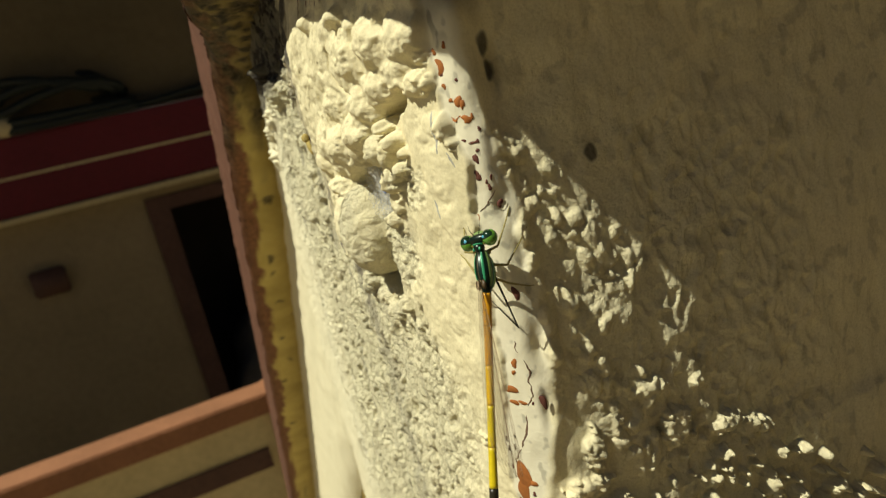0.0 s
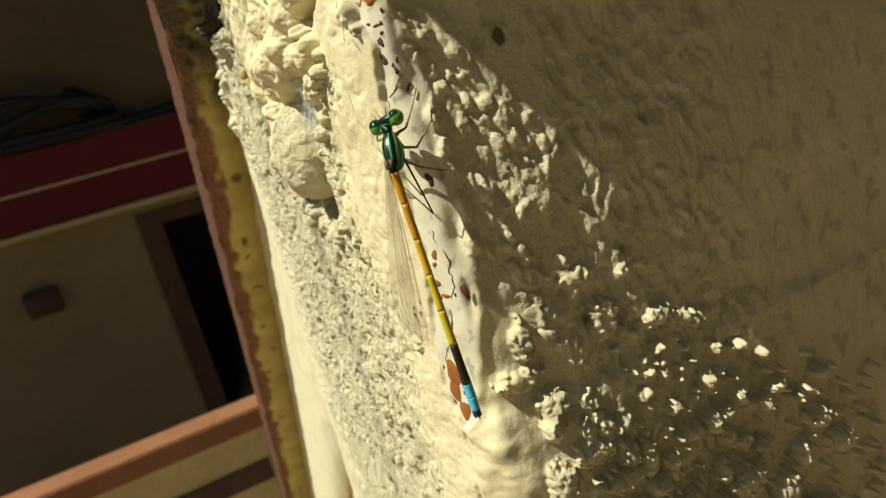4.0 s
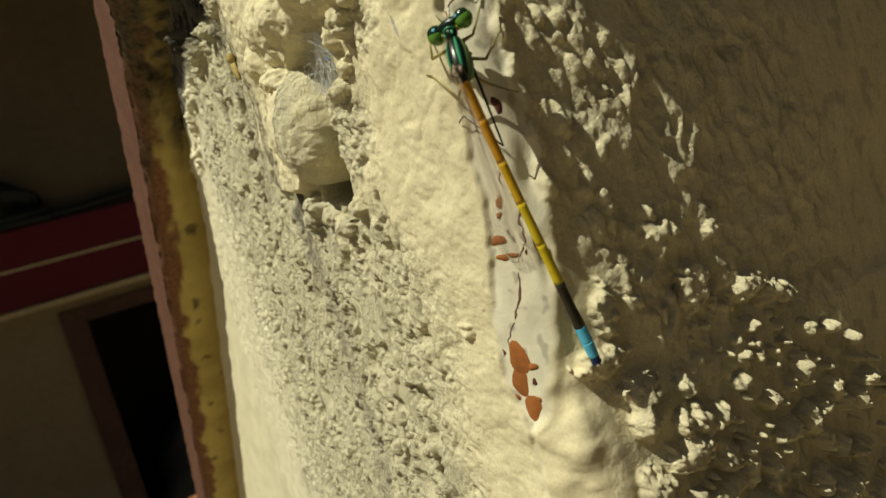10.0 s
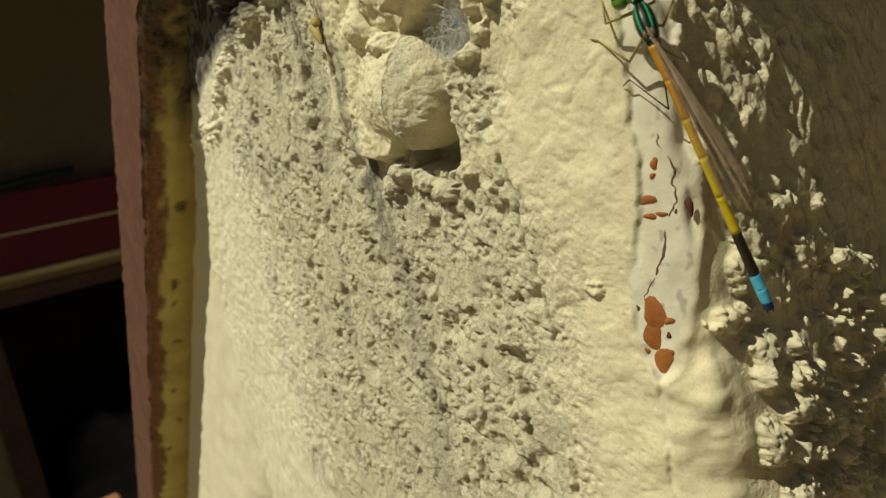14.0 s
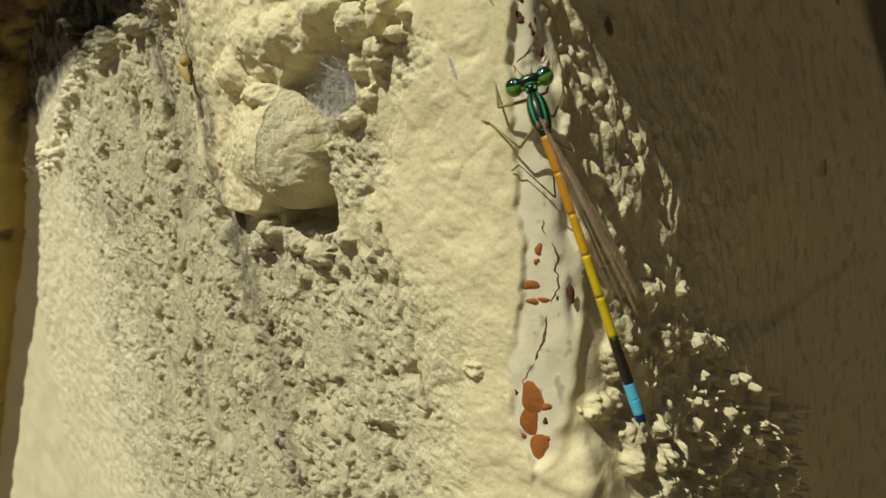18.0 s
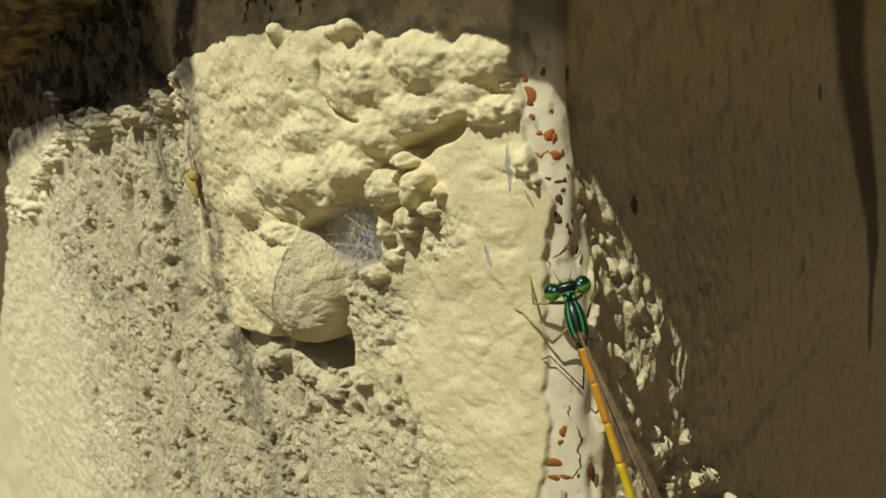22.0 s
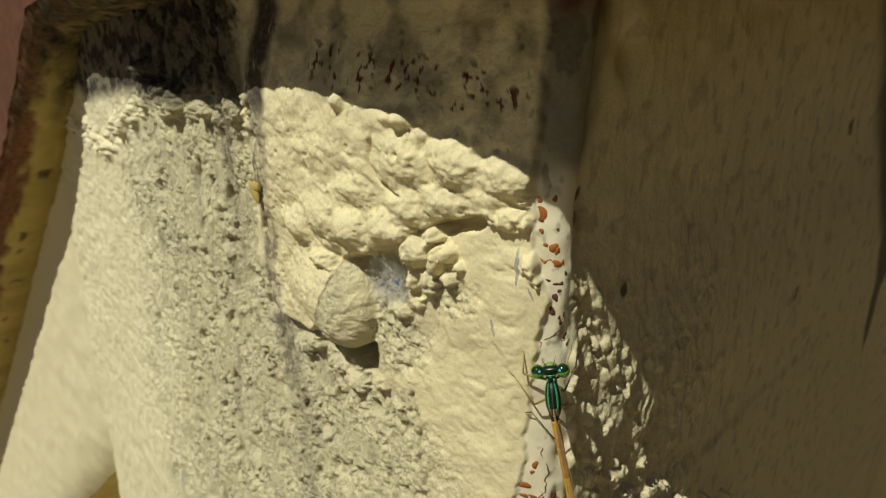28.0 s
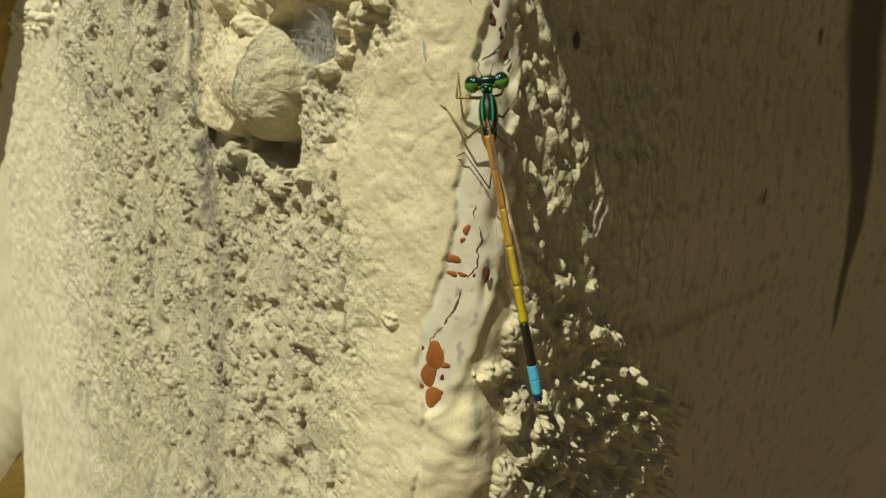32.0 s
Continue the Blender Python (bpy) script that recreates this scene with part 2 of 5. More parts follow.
def lattice(x, y, seed):
    """Gradient noise in about -1 to 1 at the places x, y."""
    x, y = np.broadcast_arrays(x, y)
    if not x.size:
        return np.zeros(x.shape)
    xi, yi = whole(x), whole(y)
    fx, fy = (x - xi).astype(np.float32), (y - yi).astype(np.float32)
    u, v = fx * fx * fx * (fx * (fx * 6 - 15) + 10), fy * fy * fy * (fy * (fy * 6 - 15) + 10)

    def ways(h):
        angle = h % 4096 * (2 * np.pi / 4096)
        return np.cos(angle), np.sin(angle)

    pick = looked_up(xi, yi, seed, ways)

    def corner(dx, dy):
        c, s = pick(dx, dy)
        return c * (fx - dx) + s * (fy - dy)

    low, high = corner(0, 0), corner(0, 1)
    low = low + u * (corner(1, 0) - low)
    high = high + u * (corner(1, 1) - high)
    return 1.5 * (low + v * (high - low))


def fractal(x, y, seed, octaves=4, gain=0.5):
    total, amp = 0.0, 1.0
    for k in range(octaves):
        total = total + amp * lattice(x * 2**k, y * 2**k, seed + 17 * k)
        amp *= gain
    return total


def scattered(x, y, seed):
    """Distance to the nearest of scattered points, one a unit square, and that point's chance number."""
    xi, yi = whole(x), whole(y)
    fx, fy = (x - xi).astype(np.float32), (y - yi).astype(np.float32)
    pick = looked_up(xi, yi, seed, lambda h: (h % 1024 / 1024, h // 1024 % 1024 / 1024, h // 1048576 % 1024 / 1024))
    best, chance = np.full(x.shape, 81.0, np.float32), np.zeros(x.shape, np.float32)
    for dx in (-1, 0, 1):
        for dy in (-1, 0, 1):
            px, py, c = pick(dx, dy)
            d = (fx - dx - px) ** 2 + (fy - dy - py) ** 2
            chance = np.where(d < best, c, chance)
            best = np.minimum(best, d)
    return np.sqrt(best), chance


def cells(x, y, seed):
    return scattered(x, y, seed)[0]


def grains(s, z, wide_s, wide_z, seed, full=0.6, share=1.0):
    """Rounded crumbs of uneven height, 0 to 1; a share of the cells holds one."""
    d, chance = scattered(s / wide_s, z / wide_z, seed)
    tall = np.where(chance < share, 0.35 + 0.65 * (chance / share), 0)
    return tall * np.sqrt(np.clip(1 - (d / (full * (0.7 + 0.3 * tall))) ** 2, 0, 1))


def step(a, b, x):
    t = np.clip((x - a) / (b - a), 0, 1)
    return t * t * (3 - 2 * t)


def pebbles(s, z, wide_s, wide_z, seed, full=0.62):
    """Rounded grains, one a cell, 0 to 1 high."""
    return np.sqrt(np.clip(1 - (cells(s / wide_s, z / wide_z, seed) / full) ** 2, 0, 1))


def bell(s, z, s0, z0, rs, rz, power=2.0):
    d = ((s - s0) / rs) ** 2 + ((z - z0) / rz) ** 2
    return np.exp(-d ** (power / 2))


def window(s, z, s0, z0, rs, rz):
    """The block of a grid that lies round a place."""
    rows = np.flatnonzero(np.abs(z[:, 0] - z0) <= rz)
    cols = np.flatnonzero(np.abs(s[0] - s0) <= rs)
    return np.ix_(rows, cols)


def dome(s, z, s0, z0, rs, rz):
    return np.sqrt(np.clip(1 - ((s - s0) / rs) ** 2 - ((z - z0) / rz) ** 2, 0, 1))


# ---- the stair wall: plan line round the arris, in metres, and its relief in millimetres ----
COPING_Z = 1.226          # underside of the coping over the wall
BACK = 0.237              # far end of the wall's side face
plan = np.array([(0.0368, BACK), (0.0345, 0.21), (0.0305, 0.18), (0.0285, 0.15), (0.0280, 0.12), (0.0280, 0.095), (0.0281, 0.08), (0.0284, 0.072),
                 (0.0291, 0.0675), (0.0302, 0.0645), (0.0325, 0.0618), (0.0395, 0.0601), (0.047, 0.0593), (0.056, 0.0589), (0.08, 0.0587), (0.2, 0.0572), (1.5, 0.047)])


def wall_line():
    """Fine points along the plan line, with their lengths from the arris (mm)."""
    dense = []
    for k in range(len(plan) - 1):
        p0, p1, p2, p3 = plan[max(k - 1, 0)], plan[k], plan[k + 1], plan[min(k + 2, len(plan) - 1)]
        m1 = (p2 - p0) / np.linalg.norm(p2 - p0) * np.linalg.norm(p2 - p1)
        m2 = (p3 - p1) / np.linalg.norm(p3 - p1) * np.linalg.norm(p2 - p1)
        t = np.linspace(0, 1, 200, endpoint=False)[:, None]
        dense.append((2 * t**3 - 3 * t**2 + 1) * p1 + (t**3 - 2 * t**2 + t) * m1 + (3 * t**2 - 2 * t**3) * p2 + (t**3 - t**2) * m2)
    dense = np.concatenate(dense + [plan[-1:]])
    run = np.r_[0, np.cumsum(np.linalg.norm(np.diff(dense, axis=0), axis=1))] * 1000
    zero = run[np.argmin(np.linalg.norm(dense - (0.0297, 0.0655), axis=1))]
    return dense, run - zero


LINE, RUN = wall_line()


def on_wall(s, z, out=0.0):
    """The place at s mm round the arris (minus: sunlit side), height z mm, out mm off the base surface."""
    s, z = np.asarray(s, float), np.asarray(z, float)
    x, y = np.interp(s, RUN, LINE[:, 0]), np.interp(s, RUN, LINE[:, 1])
    e = 0.4
    tx = np.interp(s + e, RUN, LINE[:, 0]) - np.interp(s - e, RUN, LINE[:, 0])
    ty = np.interp(s + e, RUN, LINE[:, 1]) - np.interp(s - e, RUN, LINE[:, 1])
    n = np.hypot(tx, ty)
    y = y + 0.0030 * step(1165, 1205, z) * step(0.5, 7, s)
    return np.stack([x + ty / n * out / 1000, y - tx / n * out / 1000, z / 1000 + 0 * x], -1)


def side(y):
    """s of a place on the sunlit side face, from its y in mm."""
    return -(np.asarray(y, float) - 66.0)


def front(x):
    return np.asarray(x, float) - 29.0


STRIP_Z = [1100, 1148.5, 1151, 1157, 1161, 1169, 1175, 1187, 1192, 1196, 1200, 1203.5, 1230]
STRIP_L = [-0.9, -1.0, -2.2, -3.0, -2.0, -0.2, -0.3, -0.1, 0.8, -0.9, -1.9, -2.0, -1.8]
STRIP_R = [-0.9, -0.9, 1.2, 3.0, 4.2, 5.6, 5.7, 5.6, 5.2, 4.0, 3.2, 2.8, 4.2]


def relief(s, z):
    """Height in mm, and the masks, at arrays of s and z in mm."""
    rng = np.random.RandomState(4)
    left = step(1.0, -3.0, s)
    right = 1 - left
    # broad waviness everywhere
    h = 0.5 * fractal(s / 26, z / 30, 1, 3)
    u, v = s + 0.8 * lattice(s / 3, z / 3, 8), z + 0.8 * lattice(s / 3, z / 3, 9)
    # smooth skim of soft, low pats next to the arris on the sunlit side
    soft_u, soft_v = s + 1.3 * lattice(s / 4, z / 4, 2), z + 1.3 * lattice(s / 4, z / 4, 6)
    calm = step(-0.35, 0.45, fractal(s / 7, z / 8, 36, 2))
    skim = 0.16 * fractal(soft_u / 4.2, soft_v / 4.0, 3, 3, 0.45) + (0.06 + 0.16 * calm) * pebbles(soft_u, soft_v, 2.3, 2.0, 4, 0.85) + 0.08 * pebbles(s, z, 1.3, 1.1, 32, 0.85) * calm
    skim = skim - 0.30 * np.clip(lattice(s / 2.2, z / 1.9, 5) - 0.38, 0, 1) + 0.045 * fractal(s / 1.3, z / 1.2, 10, 2, 0.5)
    # coarse coat further in: crumbs of three sizes, pressed flat here and there, with pits between them
    sand = 0.24 * fractal(s / 1.3, z / 1.5, 53, 3, 0.65)
    busy = step(-0.2, 0.35, fractal(s / 5, z / 9, 17, 3) + 0.25 * step(-50, -30, s))
    big = grains(u, v, 2.5, 2.9, 11, 0.58, 0.32)
    middle = grains(u, v, 1.5, 1.75, 12, 0.6, 0.6)
    small = grains(u, v, 0.72, 0.82, 13, 0.66, 0.8)
    crumb = np.maximum(np.maximum(0.95 * big, 0.66 * middle), 0.42 * small) + 0.2 * small * (big + middle > 0.1)
    holes = np.clip(fractal(s / 2.0, z / 2.9, 14, 3) - 0.30, 0, 1)
    caves = np.clip(fractal(s / 3.2, z / 4.6, 29, 2) - 0.36, 0, 1) * (0.3 + 0.7 * busy)
    coarse = (0.12 + 1.05 * busy) * crumb - 1.5 * holes * (0.4 + 0.6 * busy) - 3.2 * caves + 0.55 * fractal(s / 7, z / 12, 15, 3) + (0.35 + 0.5 * busy) * sand - 0.3 - 0.2 * busy
    patch = fractal(s / 14, z / 22, 16, 2)
    wide = step(-6, -38, s + 9 * patch + 4 * lattice(s / 3.5, z / 4, 7)) * step(-116, -80, s + 10 * patch)
    wide = np.maximum(wide, 0.85 * step(-7, -20, s + 5 * patch) * step(1176, 1168, z + 3 * patch) * step(-90, -60, s))
    ledge = np.interp(-s, [-6, 0, 6, 10, 14, 18, 21, 24, 27, 29.5, 33, 40, 46, 52, 56], [1206, 1204, 1201.4, 1199.6, 1197.8, 1195.6, 1192.6, 1190.8, 1189.2, 1187.4, 1177, 1173, 1174, 1180, 1192])
    ledge = ledge + 0.8 * lattice(s / 2.6, z / 2.6, 20)
    mass = step(-0.2, 1.3, z - ledge) * step(-56, -50, s + 2 * patch)          # lumpy patch at the top
    wide = wide * (1 - 0.97 * mass)
    ripple = 0.3 * fractal(s / 3, z / 4, 18, 4, 0.6) - 0.5 * np.clip(fractal(s / 3.2, z / 3.6, 19, 2) - 0.45, 0, 1)
    far = step(-78, -100, s)
    lump = left * (skim * (1 - wide) * (1 - far) + coarse * wide + far * (ripple + 0.35 * wide * crumb))
    # the pats of the patched top, thrown on one over the other
    def pat(y0, z0, ry, rz, tall, seed, sharp, wide_mix, rough=0.3):
        w = window(s, z, side(y0), z0, 1.35 * ry, 1.35 * rz)
        if not (w[0].size and w[1].size):
            return
        bent = np.hypot((s[w] - side(y0)) / ry, (z[w] - z0) / rz) * (1 + 0.24 * fractal(s[w] / (0.5 * ry + 0.4), z[w] / (0.5 * rz + 0.4), seed, 3, 0.55))
        d = np.clip(1 - bent**2, 0, 1) ** sharp
        top = np.where(d > 0, tall * d + 0.5 * skim[w] + 0.16 * fractal(s[w] / 1.2, z[w] / 1.2, seed + 3, 3, 0.6) + rough * sand[w] + 0.25 * (rough - 0.3) * small[w], -9)
        mix = np.clip(0.5 + 0.5 * (top - lump[w]) / wide_mix, 0, 1)
        lump[w] = np.where(top > -8, lump[w] + (top - lump[w]) * mix + 0.5 * wide_mix * mix * (1 - mix), lump[w])

    high = step(1187, 1196, z)
    thick = np.interp(-s, [-2, 4, 8, 14, 20, 27, 34, 48, 54], [0.4, 0.5, 0.7, 1.2, 2.6, 3.2, 3.0, 2.4, 0.8])
    top = mass * (thick * (0.75 + 0.25 * high) + 0.35 * fractal(s / 8, z / 7, 21, 2) + 0.7 * skim + 0.12 * grains(u, v, 1.8, 1.5, 22, 0.7, 0.6) + 0.25 * sand * step(-20, -30, s))
    lump = lump + left * top * step(1222, 1206, z)
    for k, (y0, z0, ry, rz, tall) in enumerate(((99, 1203, 7, 5, 3.9), (107, 1199, 6.5, 6, 3.4), (98, 1194.6, 5.5, 4.4, 4.7), (104, 1191.6, 4.2, 3.6, 4.2), (92.6, 1194.2, 4.0, 3.8, 4.9), (87.0, 1195.8, 3.6, 3.0, 4.4), (92, 1199.5, 4.2, 3.0, 4.2),
                                              (84.2, 1199.0, 4.0, 2.8, 3.5), (79.0, 1200.8, 3.8, 2.4, 2.4), (74.0, 1202.4, 3.4, 2.4, 1.6), (85.0, 1204.8, 4.6, 4.3, 3.8), (77.5, 1205.6, 4.2, 3.2, 3.0), (71.0, 1205.2, 3.6, 2.4, 2.0), (66.6, 1205.0, 2.8, 1.6, 1.1),
                                              (88.6, 1208.4, 3.2, 1.8, 3.4), (94.6, 1209.8, 1.3, 1.5, 4.4), (84.8, 1209.2, 1.8, 1.3, 3.9), (86.8, 1209.0, 1.6, 1.2, 3.5))):
        pat(y0, z0, 1.12 * ry, 1.12 * rz, tall, 200 + 7 * k, 0.75 if rz > 1.9 else 0.5, 1.5)
    # crescent seam round one pat, with a pin-hole in it
    around = np.hypot((s - side(84.6)) / 4.7, (z - 1204.7) / 4.3) + 0.06 * lattice(s / 1.5, z / 1.5, 24)
    lump = lump - 0.8 * step(0.10, 0.02, np.abs(around - 1.0)) * step(-0.5, 2.0, -(s - side(85.5)) - 0.7 * (z - 1203))
    lump = lump - 1.1 * bell(s, z, side(84.6), 1205.2, 0.45, 0.4)
    # the round lump under them, steep below and towards the hollow
    bump = np.where(s > side(97.0), 6.2, 15.0)
    round_ball = np.hypot((s - side(97.0)) / bump, (z - 1181.6) / np.where(z > 1181.6, 8.0, 7.0))
    ball = 5.4 * np.clip(1 - round_ball**2, 0, 1) ** (0.52 + 0.4 * step(side(97.5), side(102), s))
    peel = 0.16 * fractal(u / 2.4, v / 1.8, 26, 4, 0.6) + 0.35 * sand - 0.2 * np.clip(fractal(s / 1.0, z / 0.9, 23, 2) - 0.4, 0, 1) + 0.35 * fractal(s / 2.4, z / 1.8, 34, 3, 0.55) * step(side(97), side(92), s) - 0.35 * np.clip(fractal(s / 2.6, z / 0.9, 25, 2) - 0.5, 0, 1) * step(1181, 1177, z)
    ball = np.where(round_ball < 1, ball + peel - 0.1, -9)
    wide_mix = 1.5
    soft = np.clip(0.5 + 0.5 * (ball - lump) / wide_mix, 0, 1)
    lump = np.where(ball > -8, lump + (ball - lump) * soft + 0.5 * wide_mix * soft * (1 - soft), lump)
    for k, (y0, z0, ry, rz, tall) in enumerate(((98.6, 1188.2, 3.4, 1.8, 4.4),
                                              (82.9, 1193.7, 2.6, 2.2, 3.0), (80.0, 1196.5, 1.3, 0.9, 2.9), (79.4, 1193.2, 0.8, 2.0, 2.7), (78.0, 1194.6, 0.9, 1.3, 2.2), (80.6, 1190.2, 1.5, 1.7, 2.1), (83.4, 1189.6, 1.0, 2.0, 1.6), (77.6, 1191.6, 1.1, 0.8, 1.7), (76.4, 1193.4, 0.7, 0.6, 1.4),
                                              (86.0, 1184.6, 2.2, 1.5, 1.3), (84.0, 1186.6, 2.0, 1.4, 1.0), (70.6, 1200.6, 2.6, 1.3, 1.2), (66.8, 1196.0, 1.7, 1.9, 1.0), (64.6, 1194.2, 1.2, 1.1, 0.9),
                                              (99, 1170.5, 2.2, 1.3, 1.3), (95, 1169.2, 2.2, 1.5, 1.2), (104.5, 1172.2, 1.8, 1.5, 1.8), (107.0, 1170.4, 2.4, 1.6, 1.5), (90.0, 1171.4, 1.5, 1.2, 1.0), (73, 1158, 1.2, 1.0, 0.4))):
        pat(y0, z0, ry, rz, tall, 400 + 7 * k, 0.5, 0.6, 1.2)
    # crumbs in the mouth of the hollow and round it
    rubbly = step(1.2, 0.5, np.hypot((s - side(77.5)) / 4.0, (z - 1189.4) / 3.2) + 0.4 * lattice(s / 2.5, z / 2.5, 37))
    rubbly = np.maximum(rubbly, step(1.15, 0.6, np.hypot((s - side(87)) / 5.0, (z - 1179.5) / 5.5) + 0.4 * lattice(s / 2.5, z / 2.5, 38)))
    lump = lump + left * rubbly * (0.5 * grains(s, z, 1.1, 1.0, 39, 0.7, 0.8) + 0.25 * grains(s, z, 0.6, 0.55, 30, 0.7) + 0.8 * sand - 0.2)
    # knobs that stand out where the sun's edge runs
    for y0, z0, r, a in ((154, 1206.8, 1.9, 3.4), (155.6, 1205.4, 1.3, 2.4), (143.5, 1202.3, 2.4, 2.2), (146.5, 1201.4, 1.6, 1.8), (133, 1202.8, 1.8, 1.3), (123.5, 1204.4, 2.0, 1.3), (171, 1193.4, 2.0, 1.4)):
        w = window(s, z, side(y0), z0, 1.3 * r, 1.2 * r)
        d = dome(s[w], z[w], side(y0), z0, r * 1.15, r)
        lump[w] = np.maximum(lump[w], np.where(d > 0.05, a * d ** 0.7 * (0.9 + 0.3 * fractal(s[w] / 2.2, z[w] / 2.0, 31, 3)), -9))
    rim = step(4.5, 1.5, np.abs(z - np.interp(-s, [46, 60, 90, 105, 120], [1206, 1203.5, 1201.5, 1194, 1186]))) * step(-46, -52, s) * left
    lump = lump + rim * (2.0 * sum(0.6**k * np.abs(lattice(s * 2**k / 5.0, z * 2**k / 4.4, 85 + k)) for k in range(4)) - 0.8)
    # hollows
    wob = 1.2 * lattice(s / 2.5, z / 2.5, 33)
    deep = 3.4 * step(1.15, 0.75, np.hypot((s + 0.6 * wob - side(88.4)) / 3.9, (z - 1187.8) / 3.2)) * step(0.82, 0.98, round_ball) * step(1192.4, 1191.2, z)
    deep = np.maximum(deep, 4.6 * step(1.12, 0.9, np.maximum(np.abs(s + 0.25 * wob - side(96.6)) / 5.4, np.abs(z + 0.06 * (s - side(97.5)) - 1174.9 + 0.35 * wob) / 2.6)) * step(0.98, 1.05, round_ball))
    deep = np.maximum(deep, 2.2 * step(1.1, 0.4, np.abs(z - 1198.4 - 0.42 * (s - side(76.6)) - 0.5 * wob)) * step(4.2, 2.0, np.abs(s - side(76.8))))
    deep = np.maximum(deep, 5.0 * step(1.2, 0.7, np.abs(s - side(114.8) - 0.15 * (z - 1190) - 0.2 * wob)) * step(3.4, 2.2, np.abs(z - 1190.2)))
    pores = step(0.16, 0.06, cells(s / 3.1, z / 2.9, 39)) * step(0.15, 0.4, lattice(s / 3.7, z / 3.3, 40)) * (0.25 + 0.75 * mass)
    specks = step(0.12, 0.05, cells(s / 1.9, z / 1.8, 57)) * step(0.1, 0.4, fractal(s / 7, z / 6, 58, 2)) * step(-0.5, -3, s) * (0.5 + 0.5 * mass) * (1 - far)
    deep = deep + (0.32 * pores + 0.26 * specks) * left
    for y0, z0, r, a in ((99, 1150, 1.6, 1.6), (99, 1164, 1.0, 1.2), (116, 1158, 1.4, 1.4), (117, 1173.6, 1.3, 1.6), (126, 1139, 1.4, 1.6), (101, 1150, 1.2, 1.2), (88, 1133, 1.3, 1.4), (91, 1129, 1.5, 1.6),
                         (85, 1135, 1.4, 1.5), (87.5, 1130, 1.6, 1.6), (93, 1134, 1.1, 1.3), (123, 1176, 1.5, 1.4), (87.5, 1148, 1.5, 1.7), (104, 1156, 1.2, 1.3), (130, 1152, 1.1, 1.3), (136, 1164, 1.2, 1.4)):
        w = window(s, z, side(y0), z0, 4 * r, 4 * r)
        deep[w] = np.maximum(deep[w], a * bell(s[w], z[w], side(y0), z0, r * 1.2, r))
    # a hair crack that steps down beside the coarse coat
    path = np.interp(z, [1150, 1158, 1163, 1171, 1176], [side(80), side(80.3), side(82), side(83), side(85)]) + 1.1 * lattice(z / 5.0, 0 * z, 35) + 0.5 * lattice(z / 1.6, 0 * z + 4, 35)
    groove = step(0.45, 0.12, np.abs(s - path)) * step(-0.4, 0.1, lattice(z / 3.5, 0 * z + 9, 35)) * step(1149, 1152, z) * step(1176, 1172, z)
    deep = deep + 0.6 * groove * left - 0.12 * left * step(0.1, 1.5, s - path) * step(3.5, 1.5, s - path) * step(1150, 1154, z) * step(1174, 1168, z)
    # shaded front: soft runs of plaster near the arris, a pocked honeycomb further on, fading to a brushed skim
    a, b = s + 0.9 * lattice(s / 4, z / 5, 41), z + 1.2 * lattice(s / 4, z / 5, 42)
    zone = step(5, 10, s + 2 * lattice(s / 4, z / 5, 56)) * step(52, 34, s + 0.25 * (z - 1150)) * step(1206, 1192, z + 0.3 * s)
    runs = 0.13 * fractal(a / 3.2, b / 9.0, 43, 3, 0.5) + 0.12 * sand
    hand = 0.07 * fractal(s / 1.8, z / 4.0, 47, 4) + 0.25 * fractal(s / 5, z / 16, 48, 2)
    crater = cells(a / 1.9, b / 2.9, 50)
    comb = step(12, 20, s + 2 * lattice(s / 5, z / 6, 44)) * step(52, 32, s + 3 * lattice(s / 6, z / 9, 88)) * (0.3 + 0.7 * step(1200, 1182, z + 4 * lattice(s / 6, z / 9, 49)))
    pock = 0.42 * step(0.48, 0.14, crater) - 0.3 * sand - 0.14 * step(0.40, 0.55, crater) + 0.45 * np.clip(fractal(a / 1.5, b / 2.2, 45, 2) - 0.2, 0, 1)
    face = right * (zone * runs + step(3, 8, s) * (hand - 0.6 * comb * pock))
    # the band of upright clots whose crowns the sun grazes
    band = step(1.25, 0.75, np.abs(s - np.interp(z, [1150, 1163, 1170, 1178, 1186, 1196], [20, 14, 10.0, 11.5, 8.5, 5.0])) / np.interp(z, [1150, 1165, 1180, 1196], [5, 5.0, 6.5, 3.0])) * step(1199, 1194, z) * step(1150, 1158, z)
    clot = np.maximum(1.0 * grains(a, b, 2.0, 2.9, 46, 0.6, 0.52), 0.75 * grains(a, b, 1.2, 1.6, 54, 0.62, 0.55)) + 0.3 * sand
    face = face + right * band * (clot + 0.14 * grains(s, z, 0.6, 0.7, 55, 0.7)) * (0.35 + 0.65 * step(-0.25, 0.25, fractal(s / 3.4, z / 6, 59, 2)))
    # soft folds under the arris, low down
    folds = step(1155, 1147, z) * step(-5, 1, s) * step(16, 8, s) * (0.2 + 0.5 * fractal(s / 8, z / 6, 51, 3, 0.45) + 0.2 * skim)
    face = face + folds
